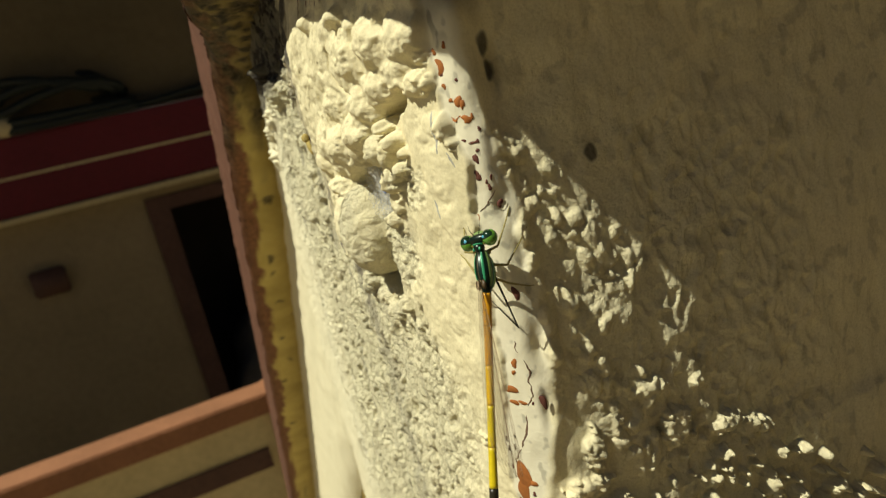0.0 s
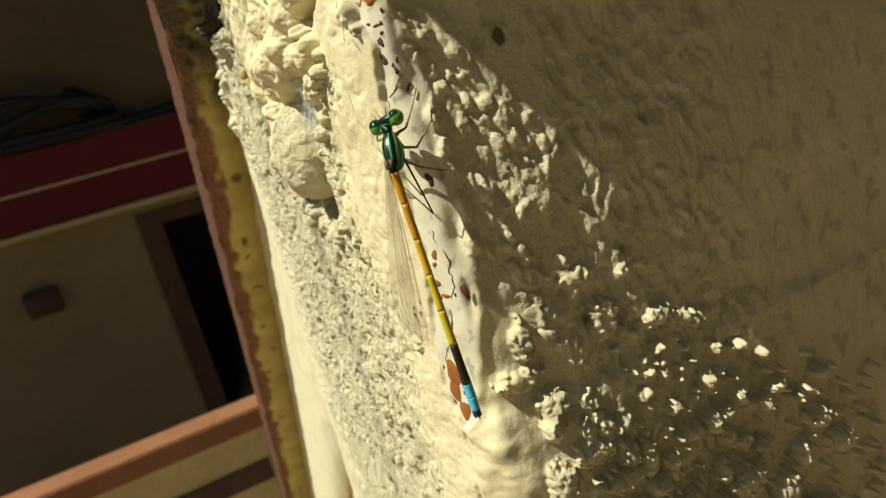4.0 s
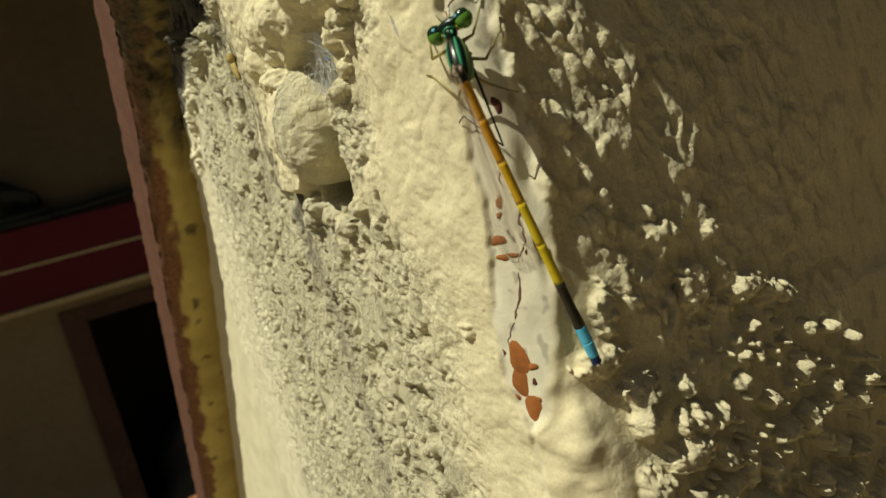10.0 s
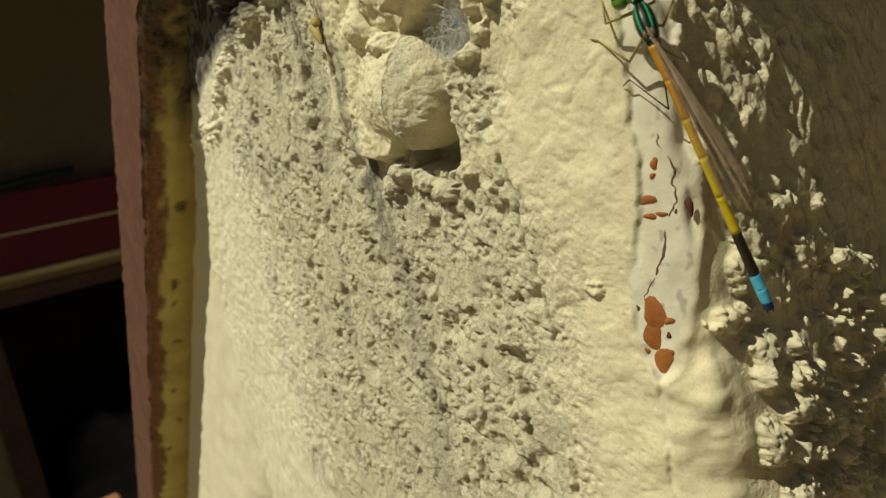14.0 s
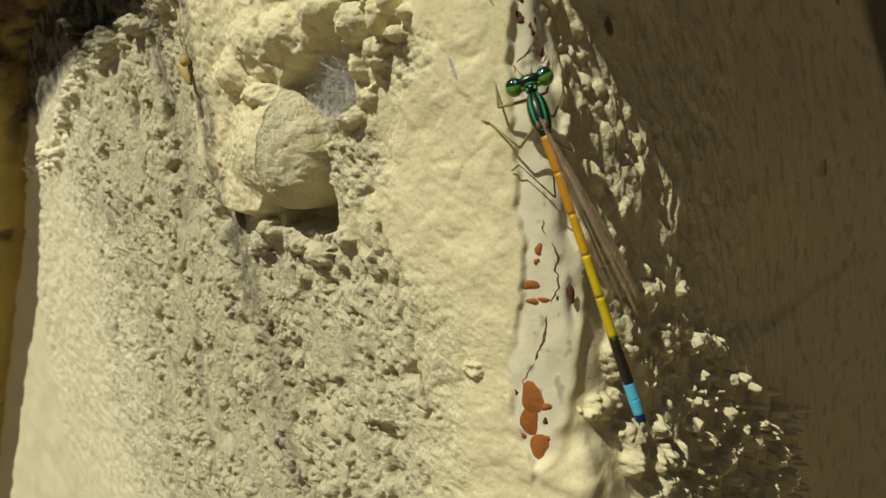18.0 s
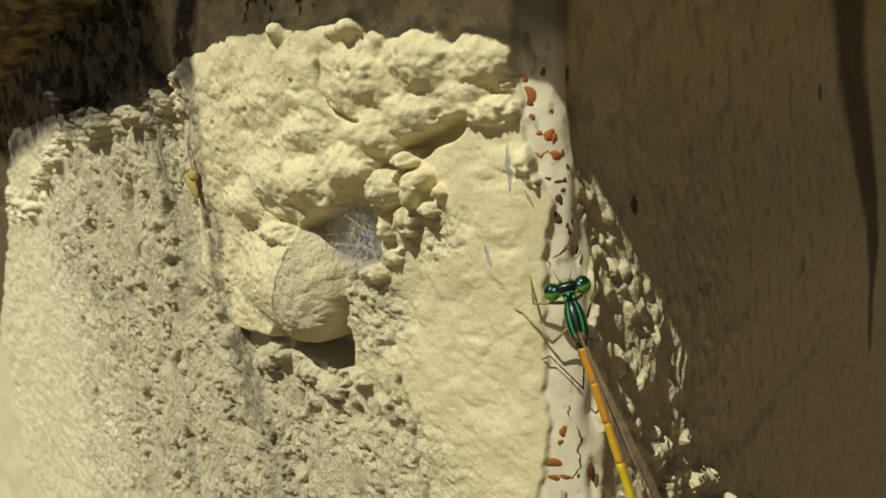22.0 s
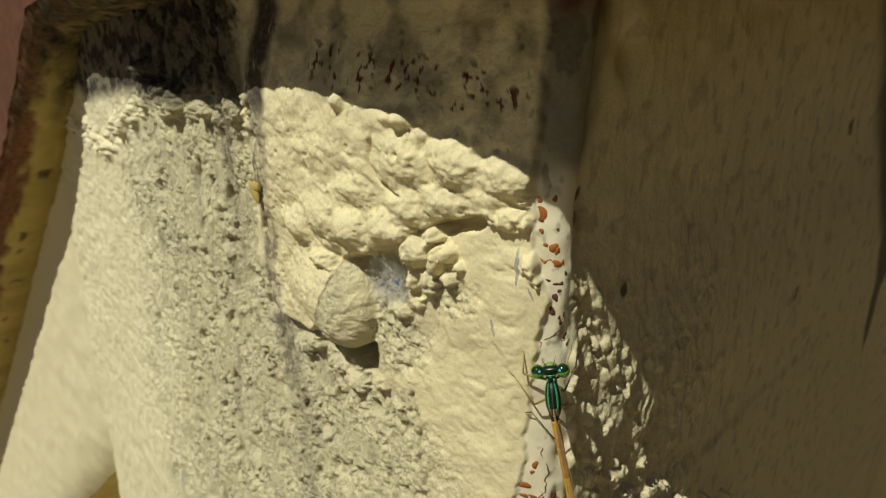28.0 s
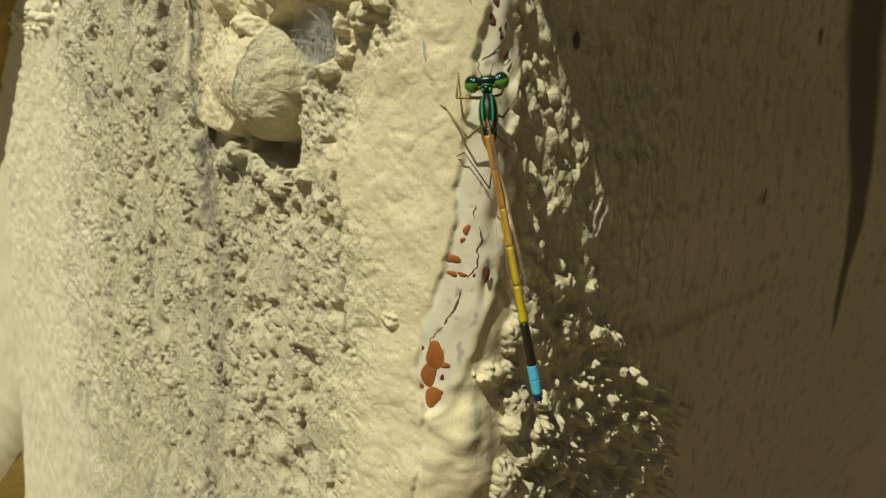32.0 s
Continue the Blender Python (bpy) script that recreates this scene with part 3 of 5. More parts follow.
    # cauliflower clods that catch the sun, and single knobs between them: x, z, half width, half height
    clods = [(38.0, 1158.4, 0.9, 2.2), (36.8, 1154.0, 2.4, 1.0), (39.8, 1150.2, 1.5, 1.3), (39.2, 1147.4, 1.0, 1.2), (44.4, 1149.2, 0.5, 1.0), (43.2, 1145.8, 0.6, 1.0), (45.4, 1145.2, 1.0, 1.1), (47.8, 1144.6, 0.9, 1.0), (43.4, 1142.8, 2.2, 1.3), (47.8, 1140.4, 1.0, 1.4), (50.4, 1138.6, 0.9, 2.0),
             (47.0, 1137.4, 2.6, 0.9), (38.6, 1140.6, 1.5, 2.2), (42.7, 1138.2, 0.8, 0.8), (51.4, 1133.9, 1.6, 1.1), (53.6, 1136.0, 0.7, 1.6), (57.2, 1138.9, 1.4, 0.9), (61.0, 1138.6, 0.9, 1.6), (63.2, 1139.0, 1.0, 0.8), (65.4, 1140.4, 0.6, 1.3), (67.4, 1138.1, 0.6, 0.8), (69.5, 1137.6, 0.5, 1.1),
             (71.5, 1139.2, 1.2, 0.6), (61.0, 1144.4, 0.8, 1.5), (62.7, 1148.6, 0.6, 0.6), (60.8, 1152.8, 0.9, 0.7), (59.0, 1153.4, 1.2, 1.1), (55.4, 1155.3, 1.7, 1.0), (48.6, 1157.8, 1.5, 1.7), (63.1, 1135.4, 0.6, 1.0), (65.4, 1133.6, 1.0, 0.9), (68.4, 1131.9, 1.2, 0.9), (65.0, 1128.0, 2.4, 1.8),
             (61.4, 1130.9, 0.8, 1.2), (71.2, 1123.4, 1.8, 2.2), (74.8, 1127.4, 1.2, 1.6), (51.5, 1146.8, 0.7, 0.5), (55.2, 1143.2, 0.8, 0.7), (54.2, 1129.5, 2.2, 1.5), (47.0, 1131.6, 2.6, 1.6), (58.6, 1126.0, 2.4, 1.6), (41.6, 1133.6, 2.4, 1.6), (54.7, 1151.5, 0.6, 0.5), (75.3, 1136.4, 0.8, 0.6),
             (45.8, 1163.6, 1.6, 0.8), (51.9, 1162.3, 0.6, 0.8), (78.5, 1131.4, 1.8, 1.2), (82.0, 1126.0, 2.0, 1.5), (64.0, 1119.0, 3.0, 2.0), (50.0, 1122.0, 3.0, 2.0), (76.0, 1116.0, 3.0, 2.0), (79.6, 1138.0, 0.8, 0.7), (70.0, 1144.6, 0.5, 0.6), (66.5, 1147.0, 0.5, 0.5)]
    fine_knob = 0.30 * grains(s, z, 0.85, 0.9, 60, 0.7) + 0.5 * sand
    def tall_at(x0, z0):
        return 0.5 * min(max((1154 - z0) / 8, 0), 1) + float(np.interp(x0, [37, 47, 64, 79, 97, 114], [1.0, 0.85, 1.05, 1.4, 2.1, 2.6]))

    def mound(x0, z0, rx, rz, tall, seed):
        w = window(s, z, front(x0), z0, 1.5 * rx, 1.5 * rz)
        if w[0].size and w[1].size:
            bent = np.hypot((s[w] - front(x0)) / rx, (z[w] - z0) / rz) * (1 + 0.28 * fractal(s[w] / 0.9, z[w] / 0.9, seed, 2))
            d = np.clip(1 - bent**2, 0, 1)
            face[w] = np.maximum(face[w], np.where(d > 0, tall * d ** 0.45 + fine_knob[w] - 0.15, -9))

    # smooth thumb-pressed lumps low on the arris
    for x0, z0, rx, rz, tall in ((38.2, 1155.0, 1.6, 1.5, 1.0), (35.4, 1153.8, 2.2, 1.3, 1.1), (31.6, 1153.0, 2.6, 1.7, 1.0), (32.8, 1146.6, 1.7, 2.0, 1.3), (30.4, 1144.0, 2.2, 2.0, 1.3), (29.4, 1149.2, 2.6, 1.8, 1.1), (33.4, 1149.8, 1.8, 1.4, 0.8), (29.2, 1157.4, 1.3, 1.5, 0.5), (35.0, 1141.0, 2.2, 2.6, 1.2)):
        w = window(s, z, front(x0), z0, 2.2 * rx, 2.2 * rz)
        bent = np.hypot((s[w] - front(x0)) / rx, (z[w] - z0) / rz) * (1 + 0.2 * fractal(s[w] / 2, z[w] / 2, 52, 2))
        face[w] = face[w] + 0.36 * tall * np.exp(-1.6 * bent**2)
    for k, (x0, z0, rx, rz) in enumerate(clods):
        lift = tall_at(x0, z0)
        mound(x0, z0, 1.25 * rx + 0.15, 1.25 * rz + 0.15, lift + 0.22 * min(rx, rz), 500 + k)
        for j in range(int(2 + 2.2 * rx * rz)):
            turn, d = rng.uniform(0, 6.283), rng.uniform(0.3, 1.2)
            r = rng.uniform(0.3, 0.55)
            mound(x0 + rx * d * math.cos(turn), z0 + rz * d * math.sin(turn), r, r * rng.uniform(0.9, 1.4), lift + rng.uniform(0.15, 0.45), 600 + k + j)
    for k in range(260):
        x0, z0 = rng.uniform(44, 92), rng.uniform(1112, 1160)
        if z0 < 1164 - 0.5 * (x0 - 36):
            r = rng.uniform(0.28, 0.52)
            mound(x0, z0, r, r * rng.uniform(0.9, 1.3), tall_at(x0, z0) - 0.12, 900 + k)
    h = h + lump - deep * left + face
    # bare strip along the arris
    wl = np.interp(z, STRIP_Z, STRIP_L) + 0.6 * fractal(z / 3, 0 * z + 3, 61, 2)
    wr = np.interp(z, STRIP_Z, STRIP_R) + 0.8 * fractal(z / 3.5, 0 * z + 9, 62, 2)
    strip = step(-0.3, 0.3, s - wl) * step(-0.8, 0.8, wr - s)
    h = h * (1 - strip) + strip * (-0.45 + 0.18 * fractal(s / 4, z / 5, 63, 2))
    # the plaster has fallen away past the strip: the front lies a little back behind the arris
    h = h - 1.15 * step(wr - 0.8, wr + 1.8, s) * step(150, 52, s) * np.maximum(step(1147, 1152, z), 0.6 * step(11, 20, s)) * (0.92 + 0.16 * fractal(s / 4, z / 5, 64, 2))
    # hollow scars beside the strip
    for s0, z0, rs, rz, a in ((3.6, 1187.5, 1.0, 1.6, 0.7), (4.6, 1172, 1.2, 2.2, 0.8), (4.4, 1165, 0.8, 2.2, 0.7), (6.5, 1201, 0.7, 2.4, 1.2), (11, 1218, 1.6, 2.4, 1.8)):
        h = h - a * bell(s, z, s0, z0, rs, rz)
    # low spots, pores and the crack darkened: dirt and hollow shade together
    pit_dirt_shade = left * (1 - strip) * np.clip(0.45 * pores + 0.6 * specks + 0.35 * wide * step(-0.5, -1.3, coarse) + 0.75 * groove + 0.35 * step(0.1, 0.5, np.clip(-0.3 - ripple, 0, 1)) * far, 0, 1)
    # water streaks, mould, specks and other dark patches
    mid_a = side(114) + 5.0 * step(1172, 1152, z) + 1.4 * lattice(z / 12, 0 * z, 71)
    mid_b = side(127) + 1.2 * lattice(z / 10, 0 * z, 72)
    # streaks turn near-black above about 1205 mm, paler grey below
    upper_part = step(1202, 1207, z)
    streak = step(4.2, 1.2, np.abs(s - mid_a)) * (0.75 + 0.25 * upper_part) + 0.8 * step(3.4 + 3.0 * upper_part, 1.0, np.abs(s - mid_b)) * step(1172, 1205, z)
    streak = streak * step(1060, 1110, z)
    broken = step(-0.4, 0.3, fractal(s / 1.6, z / 3.4, 73, 3) + 0.5 * upper_part)
    stain = left * upper_part * np.clip(streak, 0, 0.95) * (0.55 + 0.45 * broken)
    grime = left * (1 - strip) * (1 - upper_part) * np.clip(streak * (0.45 + 0.7 * broken), 0, 0.95) * (0.75 + 0.25 * step(0.5, -0.5, coarse)) * (0.5 + 0.5 * step(1150, 1175, z)) * step(0.95, 1.1, round_ball)
    grime = np.maximum(grime, left * wide * 0.4 * step(0.2, 0.7, fractal(s / 4.5, z / 9, 80, 3)) * step(0.1, -0.6, coarse))
    grime = grime * step(0.95, 1.15, round_ball)
    # mould, drawn down along the coping's shaded rim to paint that shade darker
    mould = left * step(1203, 1208, z + 2.0 * patch - 0.13 * np.minimum(s - side(122), 0)) * step(side(116), side(126), s + 3 * patch) * (0.82 + 0.18 * step(-0.2, 0.3, fractal(s / 3, z / 4, 74, 3)))
    stain = np.maximum(stain, mould)
    # uneven darker patches on the side face from 1206 mm up
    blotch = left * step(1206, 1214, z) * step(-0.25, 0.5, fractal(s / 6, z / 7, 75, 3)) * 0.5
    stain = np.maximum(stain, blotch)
    soil = right * step(0.30, 0.62, fractal(s / 3.2, z / 4.2, 76, 3)) * step(3, 8, s) * 0.45
    # a broad dark band far along the front, narrowing downwards
    run = right * 0.8 * step(1.0, 0.55, np.abs(s - front(np.interp(z, [1100, 1125, 1156, 1179, 1210, 1226], [203, 197, 187, 176, 158, 147]))) / np.interp(z, [1122, 1150, 1180, 1226], [0.8, 8, 18, 28])) * step(1120, 1128, z)
    stain = np.maximum(stain, np.maximum(0.5 * soil, run))
    for x0, z0, r in ((29, 1219, 2.4), (33, 1221.5, 2.0), (35, 1203, 0.8), (35.3, 1200.5, 0.7), (44, 1190.5, 0.7), (128, 1200, 1.2), (110, 1170, 1.0)):
        stain = np.maximum(stain, 0.85 * step(1.2, 0.7, np.hypot((s - front(x0)) / r, (z - z0) / (1.5 * r)) + 0.25 * lattice(s, z, 77)))
    stain = np.maximum(stain, strip * 0.75 * np.clip(step(0.25, 0.6, fractal(s / 2.2, z / 3.2, 78, 2)) * step(1203, 1207, z) + step(0.42, 0.7, fractal(s / 1.4, z / 1.8, 79, 2)) * 0.5, 0, 1))
    # arris and its border darker from about 1205 mm up
    stain = np.maximum(stain, 0.72 * step(1204.5, 1209, z + lattice(s / 3, z / 3, 84)) * step(-3.2, -1.6, s) * step(9, 5, s + lattice(s / 2, z / 4, 87)))
    rust = left * (1 - strip) * step(1210.3, 1211.2, z) * step(1217.5, 1215, z) * step(side(104), side(101), s) * step(side(66), side(72), s) * step(0.30, 0.45, fractal(s / 1.1, z / 1.2, 81, 3)) * step(-0.25, 0.1, lattice(s / 4, z / 4, 83))
    rust = np.maximum(rust, step(1220, 1223, z + 1.5 * lattice(s / 3, z / 3, 82)) * step(-4, 0, s) * step(9, 4, s) * 0.9)
    return h, dict(strip=strip, pit_dirt_shade=pit_dirt_shade, stain=stain, grime=grime, rust=rust, pale=left * far, grit=np.clip(left * (0.04 + 0.1 * mass + 0.8 * wide + 0.1 * far + 0.4 * rubbly + 0.08 * step(1.1, 0.4, round_ball)) * (1 - strip) + right * step(4, 8, s) * (0.12 + 0.2 * zone), 0, 1))


# ---- stair wall ----
RELIEF = []


def stair_wall():
    s = np.r_[np.linspace(RUN[0], -115, 74, endpoint=False), np.arange(-115, -72, 0.3), np.arange(-72, 0, 0.165), np.arange(0, 58, 0.18), np.arange(58, 80, 0.3), np.arange(80, 200, 1.3), 200 + 1266 * np.linspace(0, 1, 50) ** 2]
    s = s[s <= RUN[-1]]
    z = np.r_[np.linspace(-1200, 1020, 40, endpoint=False), np.linspace(1020, 1108, 88, endpoint=False), np.arange(1108, 1128, 0.3), np.arange(1128, 1206, 0.165), np.arange(1206, COPING_Z * 1000 + 2, 0.3)]
    S, Z = np.meshgrid(s, z)
    # the near block and the two strips of outlying wall are worked out one after the other
    i, j = int(np.searchsorted(z, 1107.9)), int(np.searchsorted(s, 90))
    low, near, away = relief(S[:i], Z[:i]), relief(S[i:, :j], Z[i:, :j]), relief(S[i:, j:], Z[i:, j:])
    h = np.vstack([low[0], np.hstack([near[0], away[0]])])
    masks = {n: np.vstack([low[1][n], np.hstack([near[1][n], away[1][n]])]) for n in near[1]}
    RELIEF.extend((s, z, h))
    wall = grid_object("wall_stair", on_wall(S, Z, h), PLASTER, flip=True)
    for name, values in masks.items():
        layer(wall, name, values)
    # the core behind it
    part("wall_back", box((0.040, 0.085, -1.2), (1.49, BACK - 0.002, COPING_Z - 0.002)), PLASTER, wall)
    return tagged(wall, "cream plastered stair wall with a crumbling, paint-peeled arris", "wall", kind="structure")


wall = stair_wall()


# ---- sloping hand rail behind the wall, with its coping ----
EASE, BEND, SLOPE = 0.110, 0.194, 0.957      # the run dips from EASE, then falls from BEND at SLOPE


def under(y):
    """Height of the coping's underside along its run."""
    return COPING_Z - 0.1726 * np.clip(np.asarray(y, float) - EASE, 0, BEND - EASE) - SLOPE * np.clip(np.asarray(y, float) - BEND, 0, 9)


def handrail():
    rail = tagged(new("handrail"), "sloping plastered stair rail, cream on its side", "handrail")
    y = BACK - 0.004 + (1.6 - BACK) * np.linspace(0, 1, 240) ** 2
    f = np.linspace(0, 1, 46)
    Y, F = np.meshgrid(y, f)
    topz = under(Y)
    low = topz - 0.106
    Zr = low + (topz - low) * F
    X = 0.0372 + 0.0005 * fractal(Y * 90, Zr * 90, 91, 3) + 0.006 * (1 - F) ** 12 + 0.02 * np.clip(Y - 0.26, 0, 9)
    body = grid_object("rail_side", np.stack([X, Y, Zr], -1), PLASTER, rail)
    body["label"] = "cream plaster side of the rail"
    for n in ("strip", "pit_dirt_shade", "stain", "rust", "grit", "pale"):
        layer(body, n, 0 * X + {"grit": 0.1, "pale": 0.8}.get(n, 0))
    bm = bmesh.new()
    ring = [(0.043, 0), (0.15, 0), (0.15, 0.1055), (0.043, 0.1055)]
    ends = []
    for yy in (BACK - 0.003, 1.6):
        zz = float(under(yy)) - 0.106
        ends.append([bm.verts.new((x + 0.02 * max(yy - 0.26, 0), yy, zz + up)) for x, up in ring])
    for k in range(4):
        bm.faces.new((ends[0][k], ends[0][(k + 1) % 4], ends[1][(k + 1) % 4], ends[1][k]))
    bm.faces.new(ends[0]), bm.faces.new(ends[1])
    core = part("rail_underside", bm, YELLOW, rail, "yellow limewashed underside of the rail", smooth=False)
    for n in ("bare", "stain"):
        layer(core, n, np.zeros(len(core.data.vertices)))
    return rail


handrail()


def coping():
    """A slab over the wall that bends down along the rail; lip on the sunlit side."""
    cop = tagged(new("coping"), "overhanging stair coping, yellow underside, chipped terracotta edge", "coping")
    left, right = 0.0225, 1.52
    # underside lip: rows along the run, columns across the overhang
    run = np.r_[np.linspace(0.046, BEND, 120, endpoint=False), np.linspace(BEND, 0.45, 300, endpoint=False), np.linspace(0.45, 1.6, 60)]
    across = np.linspace(0, 1, 30)
    Y, A = np.meshgrid(run, across, indexing="ij")
    Zu = under(Y)
    chip = 0.0006 * fractal(Y * 70, Y * 0 + 2.2, 95, 4)
    edge = left - 0.010 * step(0.20, 0.12, Y)
    X = edge + chip + (0.052 - edge) * A
    dist = Y * 1.38
    bare = step(0.0058, 0.0040, X - edge + 0.0022 * fractal(dist * 90, X * 200, 96, 3) + 0.0009 * np.sin(dist * 70) + 0.0012 * lattice(dist * 25, 0 * dist, 94))
    Zb = Zu + 0.0007 * fractal(Y * 300, X * 300, 97, 3) - 0.0012 * (1 - bare) + 0.004 * step(0.0016, 0, X - edge)
    lip = grid_object("underside", np.stack([X, Y, Zb], -1), YELLOW, cop, flip=True)
    lip["label"] = "flaking yellow limewash over bare brown mortar"
    layer(lip, "bare", bare)
    mould = step(0.235, 0.195, Y + 0.02 * fractal(Y * 60, X * 120, 98, 3)) * (0.55 + 0.45 * step(-0.2, 0.2, fractal(Y * 200, X * 240, 99, 3)))
    spots = step(0.66, 0.85, fractal(Y * 110, X * 110, 100, 2)) * 0.8
    layer(lip, "stain", np.maximum(mould, spots * (1 - bare)))
    # outer edge
    up = np.linspace(0, 1, 14)
    Y2, U = np.meshgrid(run, up, indexing="ij")
    thick = 0.029
    Z2 = under(Y2) + 0.0035 + U * thick * np.where(Y2 > BEND, 1.38, 1.2)
    X2 = left - 0.010 * step(0.20, 0.12, Y2) + 0.0006 * fractal(Y2 * 70, Y2 * 0 + 2.2, 95, 4) * (1 - U) + 0.0004 * fractal(Y2 * 220, Z2 * 220, 101, 3) + 0.003 * step(0.93, 1.0, U)
    grid_object("edge", np.stack([X2, Y2, Z2], -1), TERRACOTTA, cop)["label"] = "weathered terracotta painted edge"
    # solid body
    bm = bmesh.new()
    prof = [(0.044, COPING_Z + 0.003), (BEND, float(under(BEND)) + 0.004), (1.6, float(under(1.6)) + 0.004), (1.6, float(under(1.6)) + 0.044), (BEND + 0.018, COPING_Z + 0.030), (0.044, COPING_Z + 0.048)]
    a = [bm.verts.new((left + 0.004, y, z)) for y, z in prof]
    b = [bm.verts.new((0.17, y, z)) for y, z in prof]
    for k in range(6):
        bm.faces.new((a[k], a[(k + 1) % 6], b[(k + 1) % 6], b[k]))
    bm.faces.new(a), bm.faces.new(b)
    part("bar", bm, TERRACOTTA, cop, smooth=False)
    part("slab", box((0.168, 0.044, COPING_Z + 0.003), (right, BACK, COPING_Z + 0.048), 0.002), TERRACOTTA, cop, smooth=False)
    return cop


coping()


# ---- paint chips, cracks and smears on the arris ----
def flake(name, s0, z0, rs, rz, mat, label, seed, lift=0.04, tilt=0.0):
    """A thin ragged scale on the bare strip."""
    rng = random.Random(seed)
    n = 18
    ring = []
    for k in range(n):
        a = 2 * math.pi * k / n
        uneven = 0.6 if rs > 0.85 else 1.0
        r = 1 + uneven * (0.22 * math.sin(2 * a + seed) + 0.14 * math.sin(3 * a + 2 * seed) + rng.uniform(-0.08, 0.08))
        c, d = rs * r * math.cos(a), rz * r * math.sin(a)
        ring.append((s0 + c * math.cos(tilt) - d * math.sin(tilt), z0 + c * math.sin(tilt) + d * math.cos(tilt)))
    verts = [on_wall(s0, z0, lift - 0.45 + strip_wave(s0, z0))]
    for q, out in ((0.9, 0.0), (1.0, -0.05)):
        verts += [on_wall(s0 + (s - s0) * q, z0 + (z - z0) * q, lift + out - 0.45 + strip_wave(s0 + (s - s0) * q, z0 + (z - z0) * q)) for s, z in ring]
    faces = [(0, 1 + k, 1 + (k + 1) % n) for k in range(n)]
    faces += [(1 + k, 1 + n + k, 1 + n + (k + 1) % n, 1 + (k + 1) % n) for k in range(n)]
    return mesh_object(name, verts, faces, mat, wall, label)


def strip_wave(s, z):
    s, z = np.array([float(s)]), np.array([float(z)])
    return float(0.18 * fractal(s / 4, z / 5, 63, 2)[0])


CHIPS = ((-1.4, 1201.8, 0.95, 0.85), (-1.5, 1203.2, 0.35, 0.3), (0.2, 1203.6, 0.3, 0.3), (0.6, 1198.3, 0.55, 0.5), (1.1, 1198.0, 0.3, 0.5), (-0.3, 1198.5, 0.25, 0.25), (-0.9, 1199.9, 0.28, 0.32),
         (1.3, 1196.5, 0.75, 0.36), (2.1, 1196.7, 0.28, 0.25), (1.2, 1170.3, 0.40, 0.55), (0.9, 1169.2, 0.27, 0.30), (0.1, 1167.0, 0.75, 0.52), (0.2, 1165.4, 0.55, 0.36), (1.3, 1165.5, 0.6, 0.22),
         (-0.7, 1155.8, 1.25, 1.45), (-1.15, 1153.5, 1.1, 1.45), (-0.4, 1150.9, 1.0, 1.35), (0.7, 1155.0, 0.45, 0.4), (0.5, 1151.8, 0.35, 0.3), (-2.0, 1151.8, 0.35, 0.3))
for k, (a, b, c, d) in enumerate(CHIPS):
    flake("paint_chip", a, b, c, d, CHIP, "brick-red primer scale", k + 3, 0.04 + 0.014 * (k % 3))
DARK_CHIPS = ((1.5, 1192.6, 0.4, 0.55), (1.2, 1191.1, 0.35, 0.4), (2.7, 1189.6, 0.35, 0.3), (2.4, 1190.2, 0.25, 0.2), (3.7, 1187.9, 0.45, 0.42), (1.6, 1194.2, 0.6, 0.16), (2.3, 1194.3, 0.25, 0.25), (0.4, 1194.5, 0.3, 0.14),
              (2.9, 1195.4, 0.35, 0.22), (1.4, 1190.7, 0.5, 0.28), (3.2, 1190.6, 0.2, 0.3), (2.0, 1193.4, 0.3, 0.2), (-1.6, 1163.7, 0.3, 0.35), (4.0, 1165.9, 0.4, 0.9), (-2.6, 1156.3, 0.5, 0.4), (0.5, 1153.5, 0.3, 0.3),
              (2.6, 1165.6, 0.15, 0.2), (-1.3, 1173.2, 0.15, 0.15), (-1.0, 1201.0, 0.2, 0.2), (0.9, 1200.3, 0.18, 0.2), (3.3, 1178.4, 0.5, 0.7))
for k, (a, b, c, d) in enumerate(DARK_CHIPS):
    flake("paint_chip", a, b, c, d, CHIP_DARK, "dark brown primer scale", k + 40)


def crack(points, width, mat=None, label="fine branching crack in the bare paint", seed=1):
    """A thin wandering groove filling, laid along s, z points."""
    rng = random.Random(seed)
    line = []
    for (s0, z0), (s1, z1) in zip(points, points[1:]):
        n = max(3, int(math.hypot(s1 - s0, z1 - z0) / 0.35))
        line += [(s0 + (s1 - s0) * k / n + rng.uniform(-0.16, 0.16), z0 + (z1 - z0) * k / n) for k in range(n)]
    line.append(points[-1])
    verts, faces = [], []
    for k, (s, z) in enumerate(line):
        w = width * rng.uniform(0.5, 1.3) * (0.3 if k in (0, len(line) - 1) else 1)
        wave = strip_wave(s, z)
        verts += [on_wall(s - w, z, -0.46 + wave), on_wall(s, z + 0.05, -0.38 + wave), on_wall(s + w, z, -0.46 + wave)]
    for k in range(len(line) - 1):
        a = 3 * k
        faces += [(a, a + 1, a + 4, a + 3), (a + 1, a + 2, a + 5, a + 4)]
    return mesh_object("crack", verts, faces, mat or CRACK, wall, label)


crack([(1.7, 1173.0), (2.0, 1171.6)], 0.09, seed=2)
crack([(2.6, 1170.8), (3.0, 1169.5), (2.7, 1168.2), (2.9, 1166.9), (1.9, 1165.2)], 0.11, seed=3)
crack([(1.5, 1163.9), (1.3, 1162.2), (0.4, 1160.7), (0.0, 1159.6)], 0.16, seed=4)
